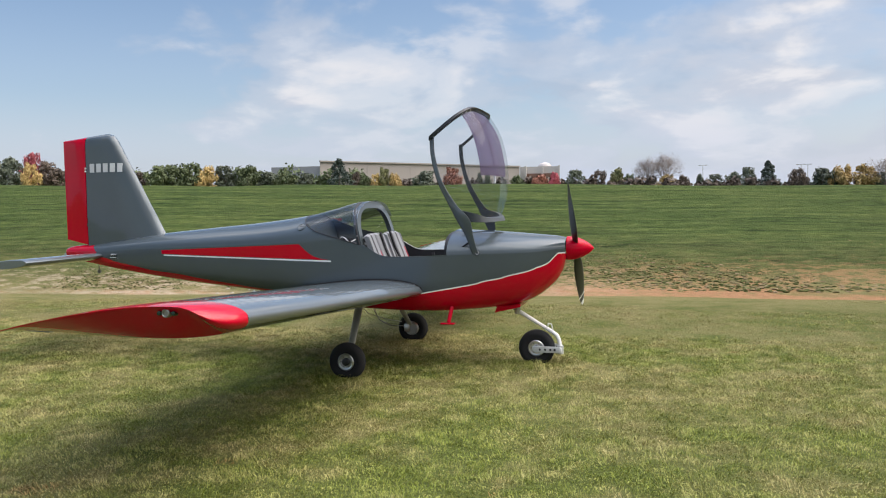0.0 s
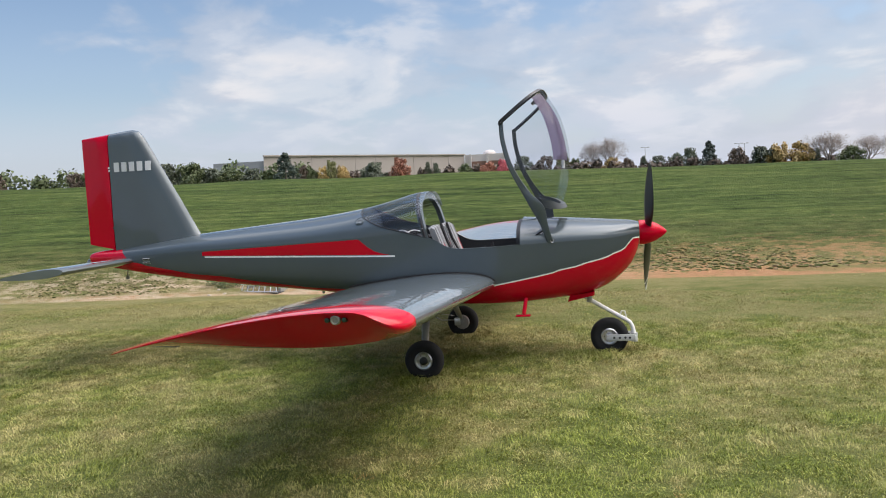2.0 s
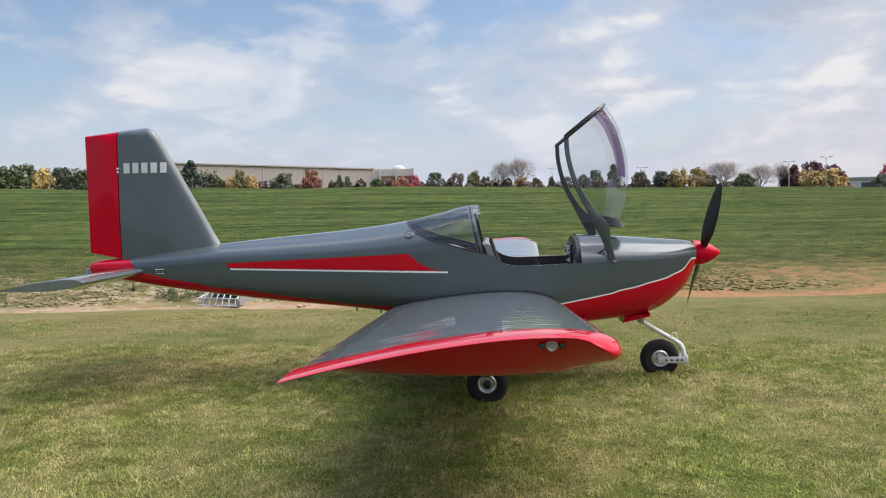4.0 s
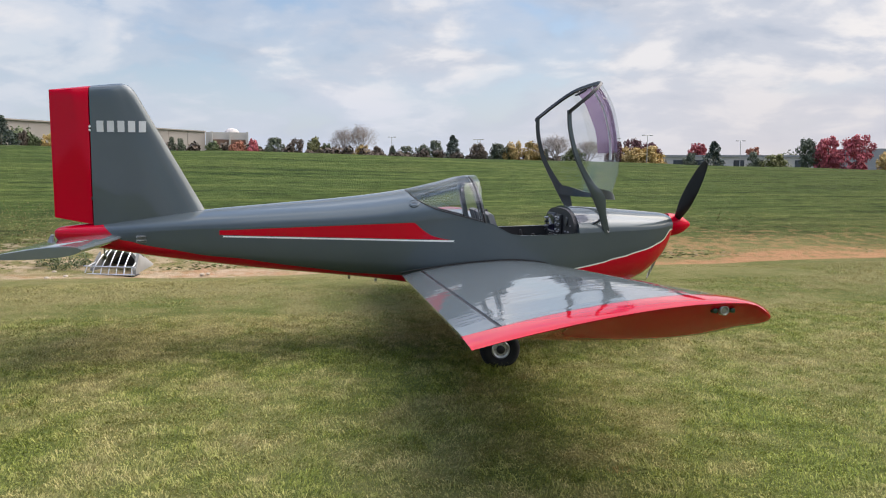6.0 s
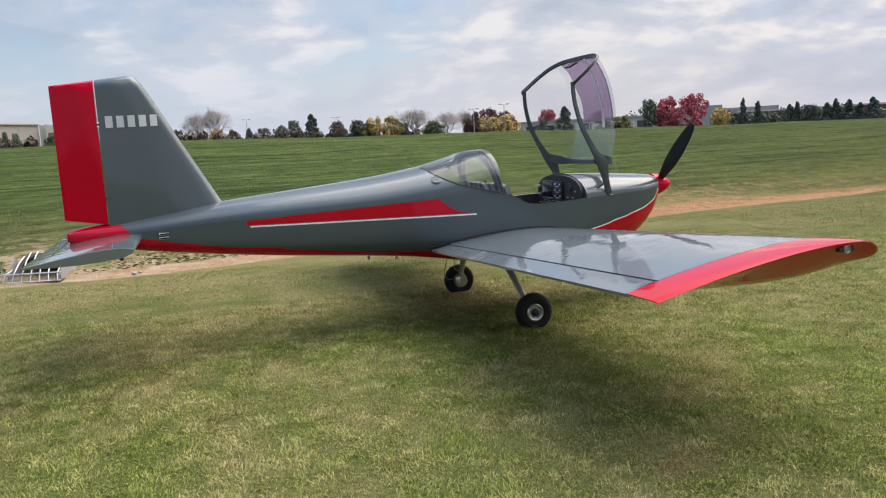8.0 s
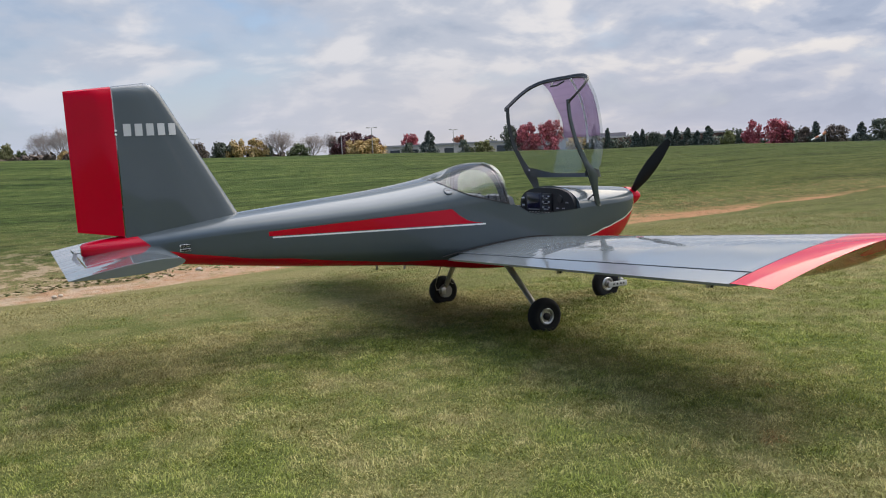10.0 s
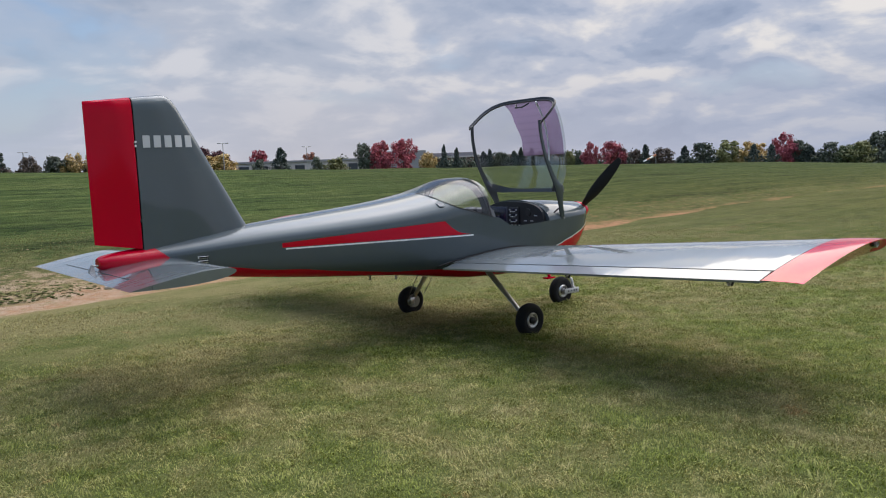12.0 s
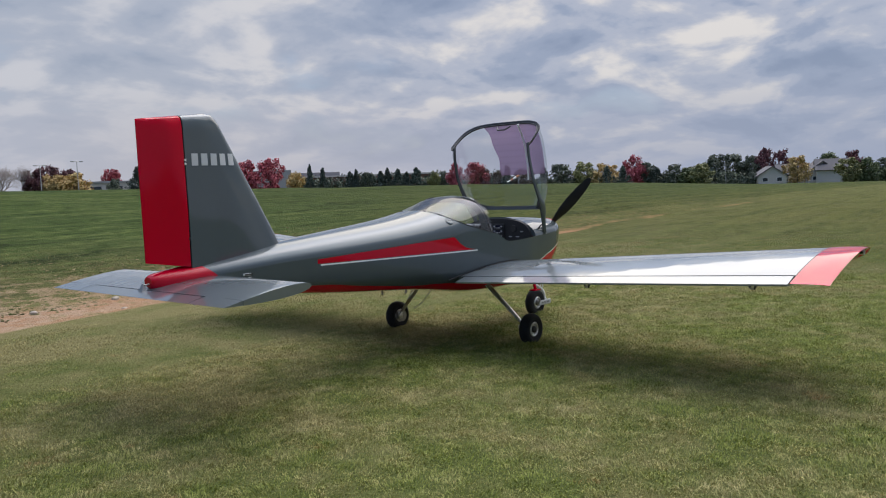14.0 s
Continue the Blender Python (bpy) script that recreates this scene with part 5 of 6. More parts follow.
part("inlet_floor", box(-0.56, 0.56, -0.40, 0.3, -0.1, -0.012, 0.01), BLACK, inlet)
for i in range(7):
    f = -0.9 + 1.8 * i / 6
    top = 0.46 * max(0.05, 1 - f * f) ** 0.4
    part("grate_bar", tube([(f * 0.60, -0.42, -0.02), (f * 0.57, -0.36, 0.12), (f * 0.52, -0.16, top * 0.75), (f * 0.47, 0.0, top)], 0.012, 6), METAL, inlet)
for yy, zz, hw in ((-0.42, 0.0, 0.60), (-0.36, 0.13, 0.59)):
    part("grate_rail", tube([(-hw, yy, zz), (0, yy - 0.02, zz), (hw, yy, zz)], 0.013, 6), METAL, inlet)
stones = random.Random(4)
for i in range(9):
    sx, sy = stones.uniform(0.7, 6.0) if i % 3 else stones.uniform(-1.2, -0.7), stones.uniform(-0.5, 0.5)
    bm = bmesh.new()
    bmesh.ops.create_icosphere(bm, subdivisions=2, radius=stones.uniform(0.03, 0.07))
    for v in bm.verts:
        v.co *= 1 + 0.35 * noise.noise(v.co * 9 + Vector((i, 0, 0)))
        v.co.z *= 0.6
    st = part("stone", bm, STONE)
    gxx = INLET.x + sx
    gyy = float(dirt_y(gxx)) + 0.2 + sy
    st.location = (gxx, gyy, float(ground_z(gxx, gyy)) + 0.02)
    tagged(st, "pale rough stone lying in the ditch by the drain", "stone", "stones round the drain")



def clod_material():
    """Crumbled earth, dry stalks and torn turf, mixed lump by lump."""
    m, n, b = material("clods", 0.95)
    b.inputs["Specular IOR Level"].default_value = 0.1
    r = n.add("ShaderNodeNewGeometry").outputs["Random Per Island"]
    c = n.ramp(r, ((0.0, (0.066, 0.080, 0.026)), (0.45, (0.115, 0.122, 0.042)), (0.60, (0.18, 0.155, 0.075)), (0.85, (0.25, 0.185, 0.105)), (1.0, (0.33, 0.25, 0.155))))
    f = n.noise(place(n), 26.0, 4.0, 0.7)
    n.put(b.inputs["Base Color"], n.add("ShaderNodeHueSaturation", Color=c, Value=n.ramp(f, ((0.3, 0.6), (0.7, 1.3)))).outputs[0])
    n.put(b.inputs["Normal"], n.bump(f, 0.7, 0.02))
    return m


def clod_field(x0, x1, count, seed):
    """Low uneven lumps strewn up the foot of the bank."""
    rng = np.random.default_rng(seed)
    bm = bmesh.new()
    bmesh.ops.create_icosphere(bm, subdivisions=1, radius=1.0)
    base = np.array([v.co[:] for v in bm.verts])
    tris = np.array([[v.index for v in f.verts] for f in bm.faces])
    bm.free()
    px = rng.uniform(x0, x1, count)
    dd = 0.2 + rng.gamma(1.6, 0.75, count)
    py = dirt_y(px) + dd
    sz = rng.uniform(0.012, 0.034, count) * np.clip(1.3 - dd * 0.15, 0.5, 1.3) * np.interp(px, (-6, 0), (0.55, 0.85))
    pz = ground_z(px, py)
    jag = 1 + rng.uniform(-0.35, 0.35, (count, len(base), 1))
    co = base[None] * jag * sz[:, None, None] * np.array([1.9, 1.2, 0.6])
    co = co + np.stack([px, py, pz + sz * 0.1], 1)[:, None]
    faces = (tris[None] + (np.arange(count) * len(base))[:, None, None]).reshape(-1, 3)
    me = mesh_from("clods", co.reshape(-1, 3).tolist(), faces.tolist(), clod_material(), False)
    tagged(new("clods", me), "crumbled soil clods and torn turf along the ditch", "soil", kind="stuff")


clod_field(-13.0, 9.0, 5200, 17)

# ---- trees ----


def clump_cloud(rng, centres, radii, per, size):
    """Many small leaf quads round the given centres."""
    verts, faces = [], []
    for c, r in zip(centres, radii):
        for _ in range(per):
            d = Vector((rng.gauss(0, 1), rng.gauss(0, 1), rng.gauss(0, 1))).normalized()
            p = Vector(c) + d * r * rng.uniform(0.45, 1.08)
            n = (d + Vector((rng.uniform(-1, 1), rng.uniform(-1, 1), rng.uniform(-0.6, 1)))).normalized()
            a = n.orthogonal().normalized()
            b_ = n.cross(a)
            t = rng.uniform(0, 6.28)
            u, v = a * math.cos(t) + b_ * math.sin(t), b_ * math.cos(t) - a * math.sin(t)
            s = size * rng.uniform(0.6, 1.3)
            k = len(verts)
            verts += [p - u * s - v * s * 0.4, p + u * s * 0.2 - v * s * 0.8, p + u * s + v * s * 0.3, p - u * s * 0.1 + v * s * 0.9]
            faces.append((k, k + 1, k + 2, k + 3))
    return verts, faces


def merge(parts):
    verts, faces = [], []
    for v, f in parts:
        k = len(verts)
        verts += list(v)
        faces += [tuple(i + k for i in q) for q in f]
    return verts, faces


def limbs(rng, height, spread, n, r):
    bits = [tube([(0, 0, -0.15), (0.02, 0.01, height * 0.25), (-0.01, 0.02, height * 0.5), (0.02, 0, height * 0.8)], r, 7, r * 0.3)]
    for i in range(n):
        a, h = 6.28 * i / n + rng.uniform(-0.4, 0.4), height * rng.uniform(0.22, 0.6)
        e = spread * rng.uniform(0.55, 0.95)
        bits.append(tube([(0, 0, h), (e * 0.45 * math.cos(a), e * 0.45 * math.sin(a), h + e * 0.4), (e * math.cos(a), e * math.sin(a), h + e * rng.uniform(0.7, 1.0))], r * 0.4, 5, r * 0.1))
    return merge(bits)


def leafy_tree(name, label, mat, seed):
    """A tree one metre high and one metre wide, to be scaled."""
    rng = random.Random(seed)
    ob = thing(name, label, "tree", "trees behind the bank")
    centres, radii = [], []
    for i in range(40):
        a, h = rng.uniform(0, 6.28), rng.uniform(0.10, 0.92)
        r = 0.42 * math.sin(min(3.0, h / 0.98 * 3.1)) ** 0.55 * rng.uniform(0.3, 1.0)
        centres.append((r * math.cos(a), r * math.sin(a), h))
        radii.append(rng.uniform(0.11, 0.18) * (1.15 - 0.45 * h))
    part("trunk", limbs(rng, 0.85, 0.33, 7, 0.028), BARK, ob)
    v, f = clump_cloud(rng, centres, radii, 75, 0.030)
    part("crown", mesh_from("crown", v, f, mat, False), mat, ob)
    return ob


def fir_tree(name, label, mat, seed):
    rng = random.Random(seed)
    ob = thing(name, label, "tree", "trees behind the bank")
    centres, radii = [], []
    for i in range(60):
        h = 0.04 + 0.94 * (i / 59) ** 0.9
        r = 0.44 * (1 - h) ** 0.8 * rng.uniform(0.35, 1.0)
        a = i * 2.4 + rng.uniform(-0.5, 0.5)
        centres.append((r * math.cos(a), r * math.sin(a), h))
        radii.append(0.035 + 0.085 * (1 - h))
    part("trunk", tube([(0, 0, -0.1), (0, 0, 0.5), (0, 0, 0.97)], 0.025, 7, 0.004), BARK, ob)
    v, f = clump_cloud(rng, centres, radii, 40, 0.022)
    part("crown", mesh_from("crown", v, f, mat, False), mat, ob)
    return ob


def bare_tree(name, label, seed):
    rng = random.Random(seed)
    ob = thing(name, label, "tree", "trees behind the bank")
    bits = []

    def grow(p, d, ln, r, depth):
        bend = Vector((rng.uniform(-1, 1), rng.uniform(-1, 1), 0)) * ln * 0.06
        q = p + d * ln
        bits.append(tube([p, p + d * ln * 0.5 + bend, q] if depth < 4 else [p, q], r, 5 if depth < 3 else 3, r * 0.65))
        if depth == 6:
            return
        side = d.orthogonal().normalized()
        over_ = d.cross(side)
        n_kids = 5 if depth == 0 else 4 if depth < 3 else 3
        turn = rng.uniform(0, 6.28)
        for k in range(n_kids):
            az = turn + 6.28 * k / n_kids + rng.uniform(-0.4, 0.4)
            tilt = rng.uniform(0.35, 0.75) if depth else rng.uniform(0.2, 0.85)
            way_ = d * math.cos(tilt) + (side * math.cos(az) + over_ * math.sin(az)) * math.sin(tilt)
            start = q if k % 2 == 0 or depth == 0 else p + d * ln * rng.uniform(0.5, 0.9)
            grow(start, (way_ + Vector((0, 0, 0.10))).normalized(), ln * rng.uniform(0.68, 0.84), r * 0.58, depth + 1)

    grow(Vector((0, 0, -0.05)), Vector((0, 0, 1)), 0.24, 0.020, 0)
    v, f = merge(bits)
    s = 1.0 / max(p.z for p in v)
    wide = 0.5 / max(abs(p.x) for p in v)
    v = [Vector((p.x * wide, p.y * wide, p.z * s)) for p in v]
    part("bare_crown", mesh_from("bare_crown", v, f, TWIG), TWIG, ob)
    return ob


rng_b = random.Random(5)
bush_v, bush_f = clump_cloud(rng_b, [(rng_b.uniform(-0.4, 0.4), rng_b.uniform(-0.2, 0.2), rng_b.uniform(0.02, 0.22)) for _ in range(22)], [0.11] * 22, 60, 0.016)
bush = new("shrub", mesh_from("shrub", bush_v, bush_f, LEAF["green"], False))
bush.location = (-8.35, 7.95, float(ground_z(-8.35, 7.95)))
tagged(bush, "low green weed bush beside the drain inlet", "shrub")

WORDS = {"dk": "dark green broadleaf tree", "red": "bright red autumn tree", "brown": "brownish autumn tree losing its leaves", "gold": "golden yellow autumn tree", "green": "green bushy tree", "fir": "dark blue-green spruce tree", "lime": "yellow-green autumn tree", "rust": "rust-coloured autumn tree", "bare": "bare grey tree without leaves", "maroon": "dark maroon autumn tree"}
protos, planted = {}, {}


def plant(kind_, *rows):
    """Trees of one kind, each given by its place, height and width."""
    if kind_ not in protos:
        lab = WORDS[kind_] + " beyond the grass bank"
        if kind_ == "fir":
            make = [fir_tree("spruce_tree", lab, LEAF["fir"], 11 + k) for k in range(2)]
        elif kind_ == "bare":
            make = [bare_tree("bare_tree", lab, 21 + k) for k in range(2)]
        else:
            make = [leafy_tree("tree", lab, LEAF[kind_], 31 + k + 7 * len(kind_)) for k in range(2)]
        protos[kind_], planted[kind_] = make, 0
    for x, y, h, wd in rows:
        i = planted[kind_]
        wide = wd * (1.9 if kind_ == "fir" else 1.18)
        m = pose(x, y, float(ground_z(x, y)) - 0.15, 0, 0, 67 * i) @ Matrix.Diagonal((wide, wide, h * 1.03, 1))
        if i < 2:
            protos[kind_][i].matrix_basis = m
        else:
            src = protos[kind_][i % 2]
            keep_basis = src.matrix_basis.copy()
            src.matrix_basis = Matrix()
            copy_thing(src, m)
            src.matrix_basis = keep_basis
        planted[kind_] += 1


# along the hedge and the warehouse
plant("dk", (-81.4, 77.3, 5.2, 3.7), (-56.5, 88.8, 3.9, 3.7), (-51.7, 91.5, 3.3, 3.4), (-47.1, 93.8, 3.0, 3.2), (-33.2, 105.6, 3.7, 3.9))
plant("red", (-79.4, 79.1, 5.8, 2.7))
plant("brown", (-78.4, 80.1, 4.7, 3.4), (-77.3, 81.1, 3.9, 3.7), (-65.9, 82.6, 3.1, 2.7), (-42.9, 102.2, 3.6, 1.5))
plant("gold", (-75.6, 74.5, 4.3, 2.4), (-58.7, 87.5, 4.1, 2.9), (-40.1, 103.2, 3.3, 2.0), (-37.5, 104.2, 3.5, 2.0))
plant("green", (-64.0, 83.9, 3.9, 3.7), (-62.3, 85.1, 4.1, 3.4), (-60.2, 86.5, 4.3, 4.0), (-54.1, 90.2, 4.1, 3.7), (-49.7, 92.5, 3.0, 3.7), (-41.8, 102.6, 3.1, 2.0))
plant("fir", (-45.2, 101.2, 5.3, 3.9))
plant("lime", (-39.1, 103.6, 4.2, 2.2))
# on the middle of the bank top
plant("dk", (-25.4, 107.6, 3.4, 1.2), (-24.3, 107.8, 3.3, 1.3), (-11.5, 109.9, 3.7, 3.2), (6.4, 122.4, 3.5, 1.3), (8.4, 122.3, 3.4, 3.2), (11.4, 122.1, 3.8, 2.6))
plant("dk", (13.6, 121.9, 4.4, 2.8), (23.6, 120.5, 4.3, 3.7), (30.9, 118.6, 3.4, 2.0))
plant("red", (-14.6, 109.5, 3.6, 1.9))
plant("brown", (-9.1, 122.2, 4.1, 3.0), (3.9, 122.5, 3.4, 1.7), (20.3, 121.0, 4.2, 3.0))
plant("gold", (1.4, 122.5, 3.6, 2.8), (25.9, 120.1, 4.8, 3.7), (29.0, 119.4, 4.7, 3.9), (44.0, 114.5, 4.1, 4.3), (46.5, 113.5, 4.2, 5.6))
plant("green", (-20.1, 108.7, 3.0, 2.4), (-4.3, 122.4, 3.6, 2.2), (35.6, 117.3, 3.6, 4.3))
plant("fir", (16.2, 121.6, 5.3, 3.3))
plant("lime", (-6.1, 122.4, 4.7, 2.8))
plant("rust", (-29.5, 106.6, 4.3, 3.0), (-16.6, 109.3, 3.3, 3.2))
plant("bare", (-1.5, 122.5, 6.5, 4.8), (1.2, 122.5, 6.9, 4.3), (32.5, 118.2, 6.1, 6.9), (37.6, 116.7, 5.2, 4.6), (40.4, 115.8, 5.5, 3.3))
plant("maroon", (41.5, 115.4, 4.8, 3.7))
# before the school
plant("dk", (60.6, 128.2, 3.8, 2.6), (69.9, 123.3, 4.0, 2.4), (71.8, 110.5, 5.9, 3.8), (124.1, 130.0, 5.4, 3.5), (124.8, 129.3, 5.4, 3.0))
plant("red", (87.8, 181.8, 8.0, 5.4), (74.4, 108.8, 6.3, 4.8), (77.7, 106.6, 6.5, 5.0))
plant("gold", (81.0, 104.1, 4.3, 3.4))
plant("fir", (64.1, 126.5, 5.7, 3.9), (114.3, 138.9, 7.6, 2.2), (116.6, 137.0, 6.8, 2.7), (121.3, 132.7, 5.8, 3.5), (122.4, 131.7, 6.3, 2.7), (126.5, 127.6, 5.7, 3.8))
plant("fir", (127.6, 126.4, 6.4, 2.7), (129.4, 124.6, 6.1, 3.8))
plant("lime", (73.1, 121.5, 3.8, 4.7))
plant("rust", (99.3, 175.8, 7.4, 5.0))
plant("maroon", (51.6, 133.0, 6.2, 4.3), (54.7, 131.8, 5.6, 4.3))
# on the far side of the field
plant("dk", (136.5, 116.6, 5.3, 2.4), (152.0, 114.8, 4.6, 2.6), (162.7, 99.5, 6.4, 7.1), (172.6, 81.4, 6.3, 4.3), (174.0, 75.2, 5.4, 5.4))
plant("red", (138.3, 114.4, 7.4, 4.1), (141.4, 110.5, 7.2, 5.7), (171.4, 84.0, 8.2, 5.7))
plant("brown", (153.6, 112.8, 5.6, 3.4), (157.3, 107.6, 5.6, 6.3))
plant("gold", (168.0, 90.5, 6.4, 7.7))
plant("green", (175.5, 71.8, 4.8, 5.7))
plant("fir", (130.8, 123.1, 5.4, 3.0), (132.3, 121.4, 6.3, 4.1), (155.0, 110.9, 6.5, 3.7), (160.2, 103.3, 5.9, 3.7), (159.4, 85.2, 5.4, 3.5), (161.1, 82.0, 5.2, 3.5))
plant("fir", (172.4, 78.8, 4.9, 4.3))
plant("lime", (135.1, 118.2, 5.6, 3.3), (165.4, 94.9, 7.0, 6.9))
plant("maroon", (142.8, 108.7, 5.9, 2.4))
# among the houses
plant("dk", (210.4, 79.0, 8.7, 7.4), (211.9, 74.7, 8.5, 9.1), (213.5, 70.2, 8.0, 6.0), (222.0, 38.3, 5.9, 6.7), (224.8, 18.2, 5.7, 10.1))
plant("gold", (224.1, 25.0, 5.7, 8.4), (188.2, 50.7, 6.6, 6.1))
plant("green", (218.9, 52.0, 7.8, 7.4), (223.0, 32.2, 6.8, 8.4), (191.8, 36.3, 5.5, 5.6))
plant("lime", (176.4, 69.7, 5.7, 6.6), (190.9, 40.2, 5.7, 6.4))
plant("maroon", (214.6, 67.1, 10.0, 5.7), (215.9, 62.7, 9.4, 5.4), (220.3, 46.0, 8.4, 5.4))

# low hedge line that closes the view between the trees
rng_h = random.Random(9)
for (ax, ay), (bx, by), hh, mat_, lab in (((-112, 82), (-44, 112), 3.7, "green", "green hedge"), ((-44, 112), (36, 124), 2.3, "brown", "brown scrub"), ((92, 160), (165, 118), 4.6, "dk", "dark green woodland edge"), ((165, 118), (218, 40), 3.0, "dk", "dark green woodland edge"), ((60, 146), (96, 134), 1.4, "green", "low green scrub"), ((218, 40), (226, -30), 3.0, "green", "green woodland edge")):
    n_c = int(math.hypot(bx - ax, by - ay) / 1.1)
    cs, rs = [], []
    for i in range(n_c):
        f = i / n_c
        x, y = ax + (bx - ax) * f + rng_h.uniform(-1, 1), ay + (by - ay) * f + rng_h.uniform(-1, 1)
        gz = float(ground_z(x, y))
        top = hh * rng_h.uniform(0.68, 1.08)
        for q in range(3):
            cs.append((x, y, gz + top * (0.2 + 0.35 * q)))
            rs.append(top * 0.36)
    v, f = clump_cloud(rng_h, cs, rs, 60, 0.28)
    ob = new("hedge", mesh_from("hedge", v, f, LEAF[mat_], False))
    tagged(ob, lab + " along the far side of the field", "hedge", kind="stuff")

# ---- buildings beyond the bank ----


def wall_run(a, b_, h, name, mat, parent, depth=26.0, back=None):
    """A box of building along the line a-b, in the frame of its thing."""
    d = Vector((b_[0] - a[0], b_[1] - a[1], 0))
    n = Vector((-d.y, d.x, 0)).normalized() * depth if back is None else Vector((*back, 0)).normalized() * depth
    base = [Vector((*a, -1)), Vector((*b_, -1)), Vector((*b_, -1)) + n, Vector((*a, -1)) + n]
    bm = bmesh.new()
    lo = [bm.verts.new(p) for p in base]
    hi = [bm.verts.new(p + Vector((0, 0, 1 + h))) for p in base]
    for i in range(4):
        j = (i + 1) % 4
        bm.faces.new((lo[i], lo[j], hi[j], hi[i]))
    bm.faces.new(hi)
    bm.faces.new(lo[::-1])
    return part(name, bm, mat, parent, smooth=False)


def beside(a, b_, f0, f1, z0, z1, out, mat, name, parent, thick_=0.15):
    """A slab on the face of the line a-b."""
    d = Vector((b_[0] - a[0], b_[1] - a[1], 0))
    n = Vector((d.y, -d.x, 0)).normalized()
    p0, p1 = Vector((*a, 0)) + d * f0 + n * out, Vector((*a, 0)) + d * f1 + n * out
    bm = bmesh.new()
    q = [p0, p1, p1 + n * thick_, p0 + n * thick_]
    lo = [bm.verts.new(v + Vector((0, 0, z0))) for v in q]
    hi = [bm.verts.new(v + Vector((0, 0, z1))) for v in q]
    for i in range(4):
        j = (i + 1) % 4
        bm.faces.new((lo[i], lo[j], hi[j], hi[i]))
    bm.faces.new(hi)
    bm.faces.new(lo[::-1])
    return part(name, bm, mat, parent, smooth=False)


A, B = (-61.2, 130.0), (-31.0, 174.0)
gz = float(ground_z(-50, 140))
shop = thing("warehouse", "long tan flat-roofed warehouse building beyond the bank", "building", at=(0, 0, gz))
wall_run(A, B, 6.75, "wall", WALL_TAN, shop, 26.0, (-0.33, 0.94))
beside(A, B, -0.002, 1.0, 6.6, 6.85, 0.0, WALL_TAN, "parapet", shop, 0.3)
for i in range(9):
    beside(A, B, 0.1 * (i + 1), 0.1 * (i + 1) + 0.003, 0, 6.6, 0.01, WALL_TAN, "wall_joint", shop, 0.06)
C = (-22.0, 178.0)
wall_run((B[0] + 0.1, B[1] + 0.1), (C[0], C[1] - 3), 6.6, "entrance_wall", WALL_PALE, shop, 6)
beside((B[0] + 0.1, B[1] + 0.1), (C[0], C[1] - 3), 0.15, 0.95, -0.5, 5.0, 0.05, WALL_BRICK, "entrance_recess", shop, 0.2)
for f in (0.12, 0.55, 0.97):
    beside((B[0] + 0.1, B[1] + 0.1), (C[0], C[1] - 3), f, f + 0.05, -0.5, 6.7, 0.3, WALL_PALE, "entrance_pillar", shop, 0.8)
part("roof_dome", lathe([(6.5, 1.6), (7.1, 1.5), (7.6, 1.0), (7.8, 0.0)], (-26, 180, 0), "z", 20), WALL_PALE, shop)
annex = thing("annex_building", "low grey industrial building with a sloping roof", "building", at=(0, 0, gz))
wall_run((-84, 132), (-62, 133), 4.6, "wall", WALL_GREY, annex, 14)
wall_run((-72, 131.4), (-62, 131.8), 5.9, "wall", WALL_GREY, annex, 14)
for f in (0.15, 0.45, 0.75):
    beside((-84, 132), (-72.2, 132.5), f, f + 0.14, 1.8, 3.2, 0.01, PANE, "window", annex, 0.06)

A, B = (65, 160), (108, 148)
gz = float(ground_z(85, 155))
school = thing("school_building", "long low pale building with a brown brick base", "building", at=(0, 0, gz))
wall_run(A, B, 4.2, "wall", WALL_PALE, school, 16)
beside(A, B, 0, 1, -1, 1.6, 0.01, WALL_BRICK, "brick_base", school, 0.12)
beside(A, B, 0, 1, 4.1, 4.5, 0.0, WALL_GREY, "roof_edge", school, 0.25)
for i in range(10):
    beside(A, B, 0.04 + 0.095 * i, 0.09 + 0.095 * i, 1.9, 3.4, 0.02, PANE, "window", school, 0.06)
wall_run((103, 146), (112, 143), 5.8, "entrance_block", WALL_GREY, school, 9)
A, B = (112, 150), (148, 128)
gz = float(ground_z(128, 140))
brick = thing("brick_building", "flat-roofed brown brick building behind trees", "building", at=(0, 0, gz))
wall_run(A, B, 5.0, "wall", WALL_BRICK, brick, 14)
beside(A, B, 0.05, 0.4, 4.8, 6.2, -3.0, WALL_GREY, "roof_block", brick, 1.0)
beside(A, B, 0, 1, 4.9, 5.3, 0.0, WALL_PALE, "roof_edge", brick, 0.25)


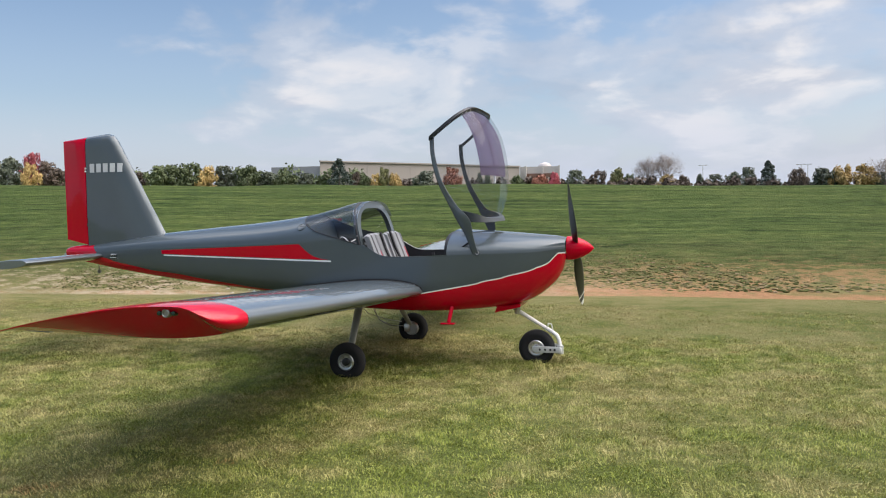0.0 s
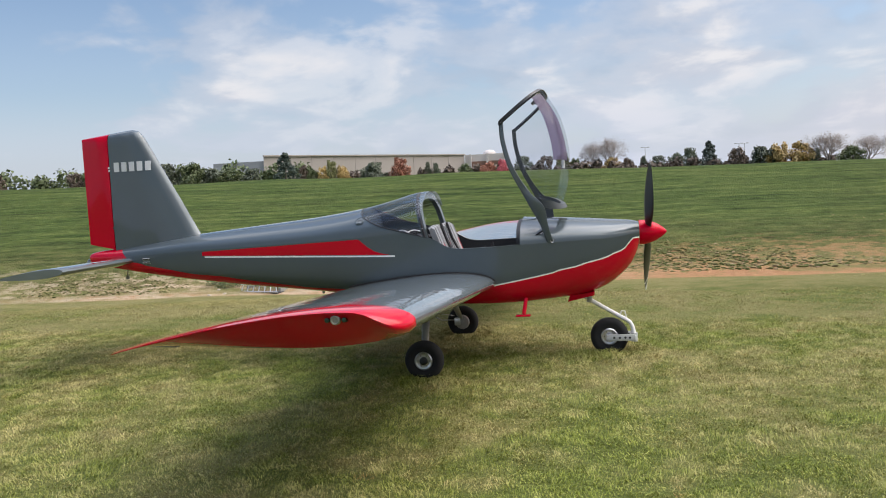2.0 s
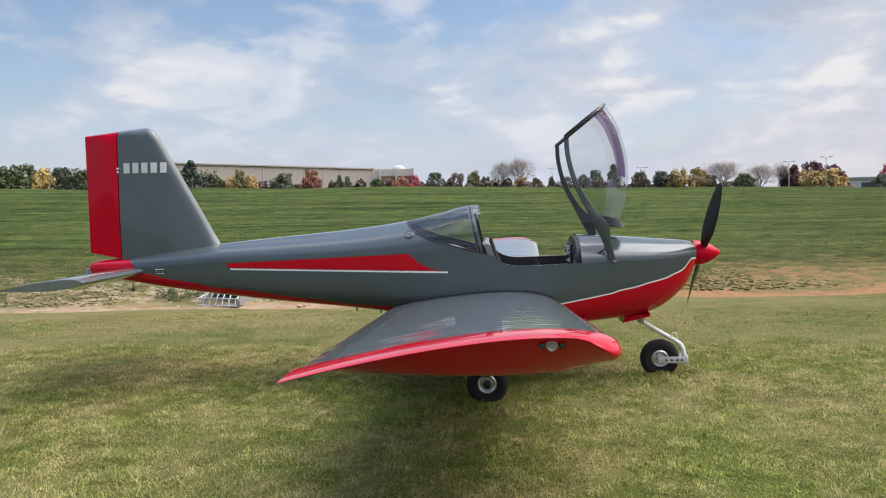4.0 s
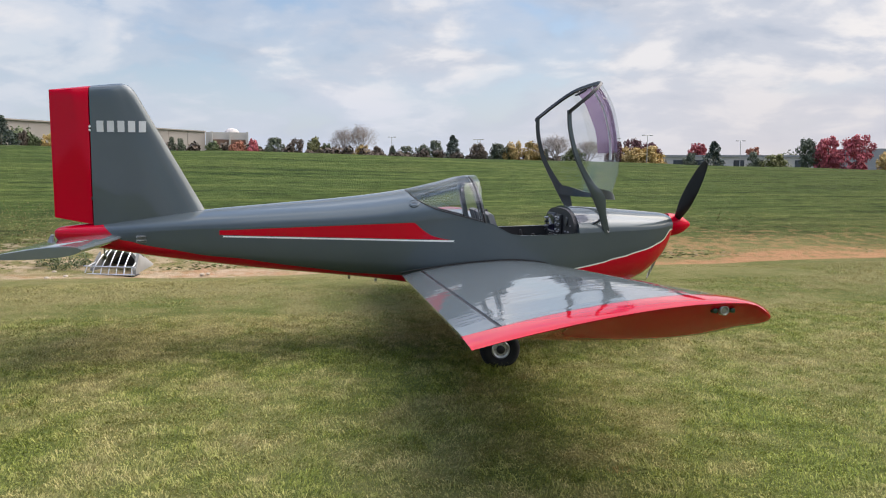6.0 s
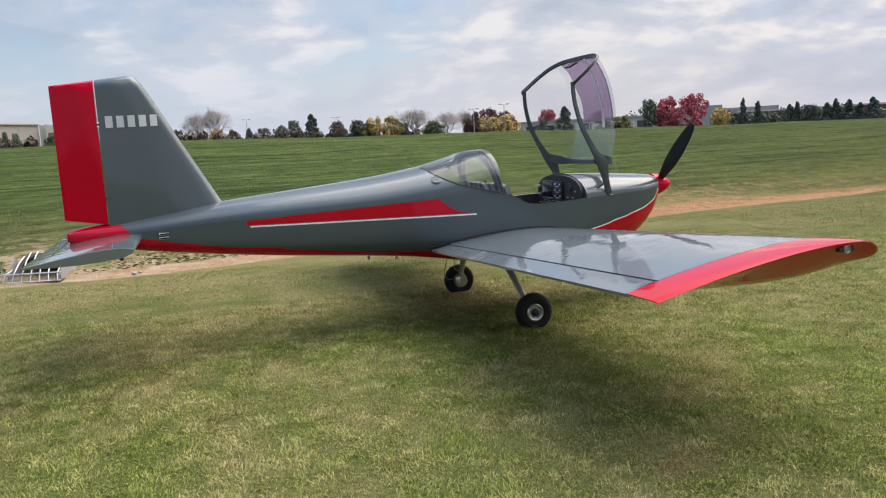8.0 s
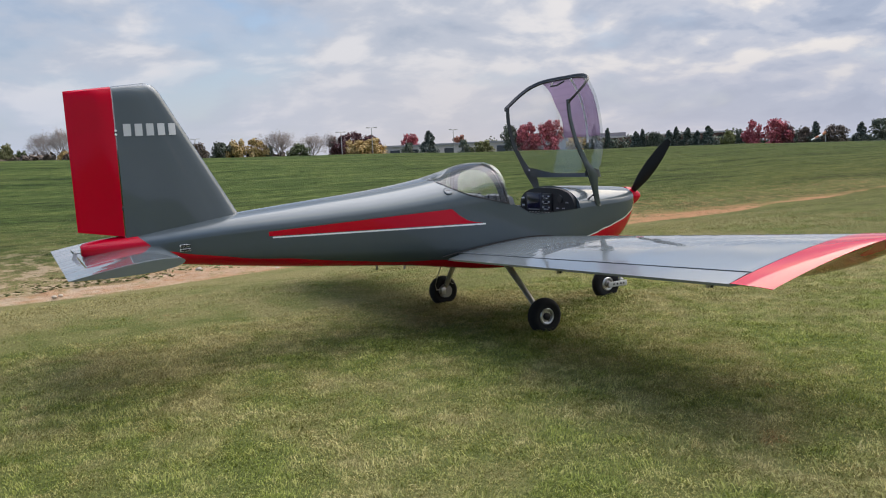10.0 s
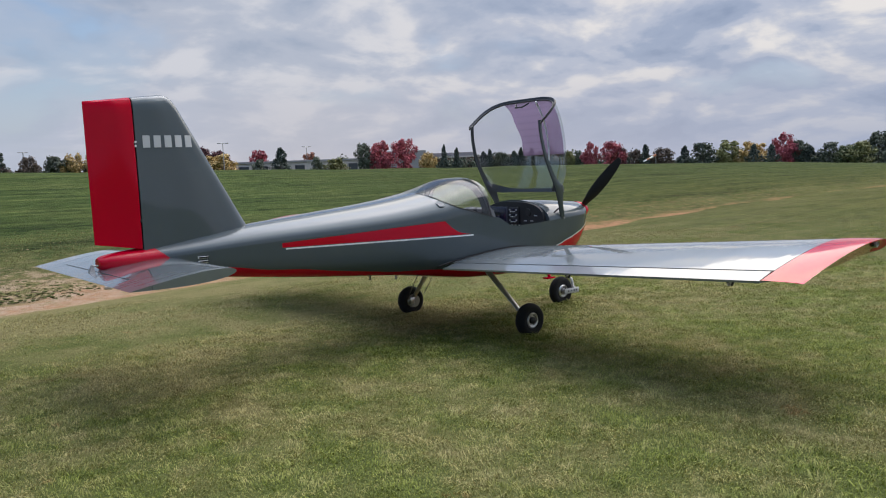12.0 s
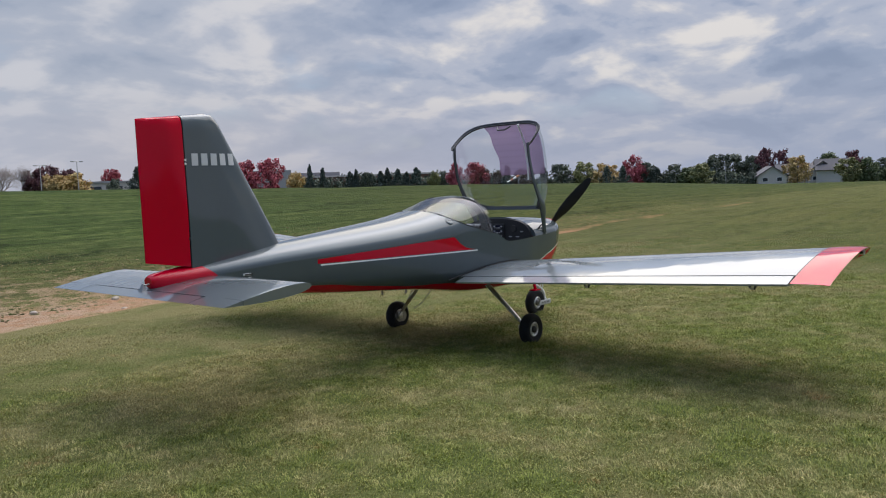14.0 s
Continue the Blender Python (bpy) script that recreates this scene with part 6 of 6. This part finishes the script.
def house(x, y, w_, d_, h, roof, turn, mat, label):
    w_, d_, h, roof = w_ * 0.86, d_ * 0.86, h * 0.84, roof * 0.9
    ob = thing("house", label, "house", "houses across the field")
    ob.matrix_basis = pose(x, y, float(ground_z(x, y)), 0, 0, turn)
    part("wall", box(-w_ / 2, w_ / 2, -d_ / 2, d_ / 2, -1, h), mat, ob, smooth=False)
    for s in (-1, 1):
        v = [(0, s * (d_ / 2 - 0.05), h + roof - 0.1), (-w_ / 2, s * (d_ / 2 - 0.05), h - 0.05), (w_ / 2, s * (d_ / 2 - 0.05), h - 0.05)]
        part("gable", thick((v, [(0, 1, 2)]), 0.1), mat, ob, smooth=False)
        sl = [(0, -d_ / 2 - 0.4, h + roof), (0, d_ / 2 + 0.4, h + roof), (s * (w_ / 2 + 0.5), d_ / 2 + 0.4, h - 0.15), (s * (w_ / 2 + 0.5), -d_ / 2 - 0.4, h - 0.15)]
        part("roof", thick((sl, [(0, 1, 2, 3)]), 0.2), SHINGLE, ob, smooth=False)
    for i in range(2):
        for s in (-1, 1):
            wx_ = (-0.25 + 0.5 * i) * w_
            win = part("window", box(wx_ - 0.6, wx_ + 0.6, s * d_ / 2 - 0.06, s * d_ / 2 + 0.06, 0.8, 1.7), PANE, ob, smooth=False)
            part("window_frame", box(wx_ - 0.7, wx_ + 0.7, s * d_ / 2 - 0.04, s * d_ / 2 + 0.04, 0.7, 1.8), PAINT_WHITE, win, smooth=False)
    return ob


house(204.2, 62.4, 8, 10, 2.8, 2.6, -62, SIDING, "pale house with a grey gabled roof")
house(208.1, 57.8, 8, 9, 3.0, 2.8, 28, SIDING, "pale house with a wide grey roof")
house(209.5, 52.0, 7, 9, 3.6, 2.8, -60, WALL_PALE, "pale two-storey house with a steep roof")
house(208.5, 48.2, 7, 9, 3.8, 3.0, 20, SIDING, "tan house half hidden by a green tree")
house(214.6, 28.2, 16, 9, 3.4, 2.4, -75, SIDING, "long pale house with a low grey roof")
house(214.4, 14.2, 12, 9, 3.4, 2.6, -80, WALL_PALE, "pale house at the edge of the field")


def lamp_pole(x, y, h):
    ob = thing("lamp_post", "tall grey car park lamp post with two heads", "lamp post", "lamp posts", at=(x, y, float(ground_z(x, y))))
    part("pole", tube([(0, 0, -0.5), (0, 0, h)], 0.07, 8, 0.045), POLE, ob)
    part("arm", tube([(-0.5, 0, h), (0.5, 0, h)], 0.035, 6), POLE, ob)
    for s in (-1, 1):
        part("lamp_head", box(s * 0.55 - 0.22, s * 0.55 + 0.22, -0.14, 0.14, h - 0.06, h + 0.06, 0.02), POLE, ob)


for x, y, h in ((35.4, 98.5, 4.4), (39.5, 97.1, 4.9), (23.8, 140.6, 5.6), (7.8, 142.4, 5.6), (28.1, 160.3, 6.4), (60.8, 111.2, 5.2), (169.2, 60.7, 4.6)):
    lamp_pole(x, y, h)

sock = thing("windsock", "orange and white windsock on a short pole", "windsock", at=(115.5, 80.2, float(ground_z(115.5, 80.2))))
part("pole", tube([(0, 0, -0.5), (0, 0, 2.9)], 0.06, 8), POLE, sock)
for i in range(4):
    p0, p1 = Vector((-0.65 * i, 0.2 * i, 2.9 - 0.28 * i)), Vector((-0.65 * (i + 1), 0.2 * (i + 1), 2.9 - 0.28 * (i + 1)))
    part("sock_band", tube([p0, p1], 0.24 - 0.035 * i, 10, 0.205 - 0.035 * i), ORANGE if i % 2 == 0 else PAINT_WHITE, sock)
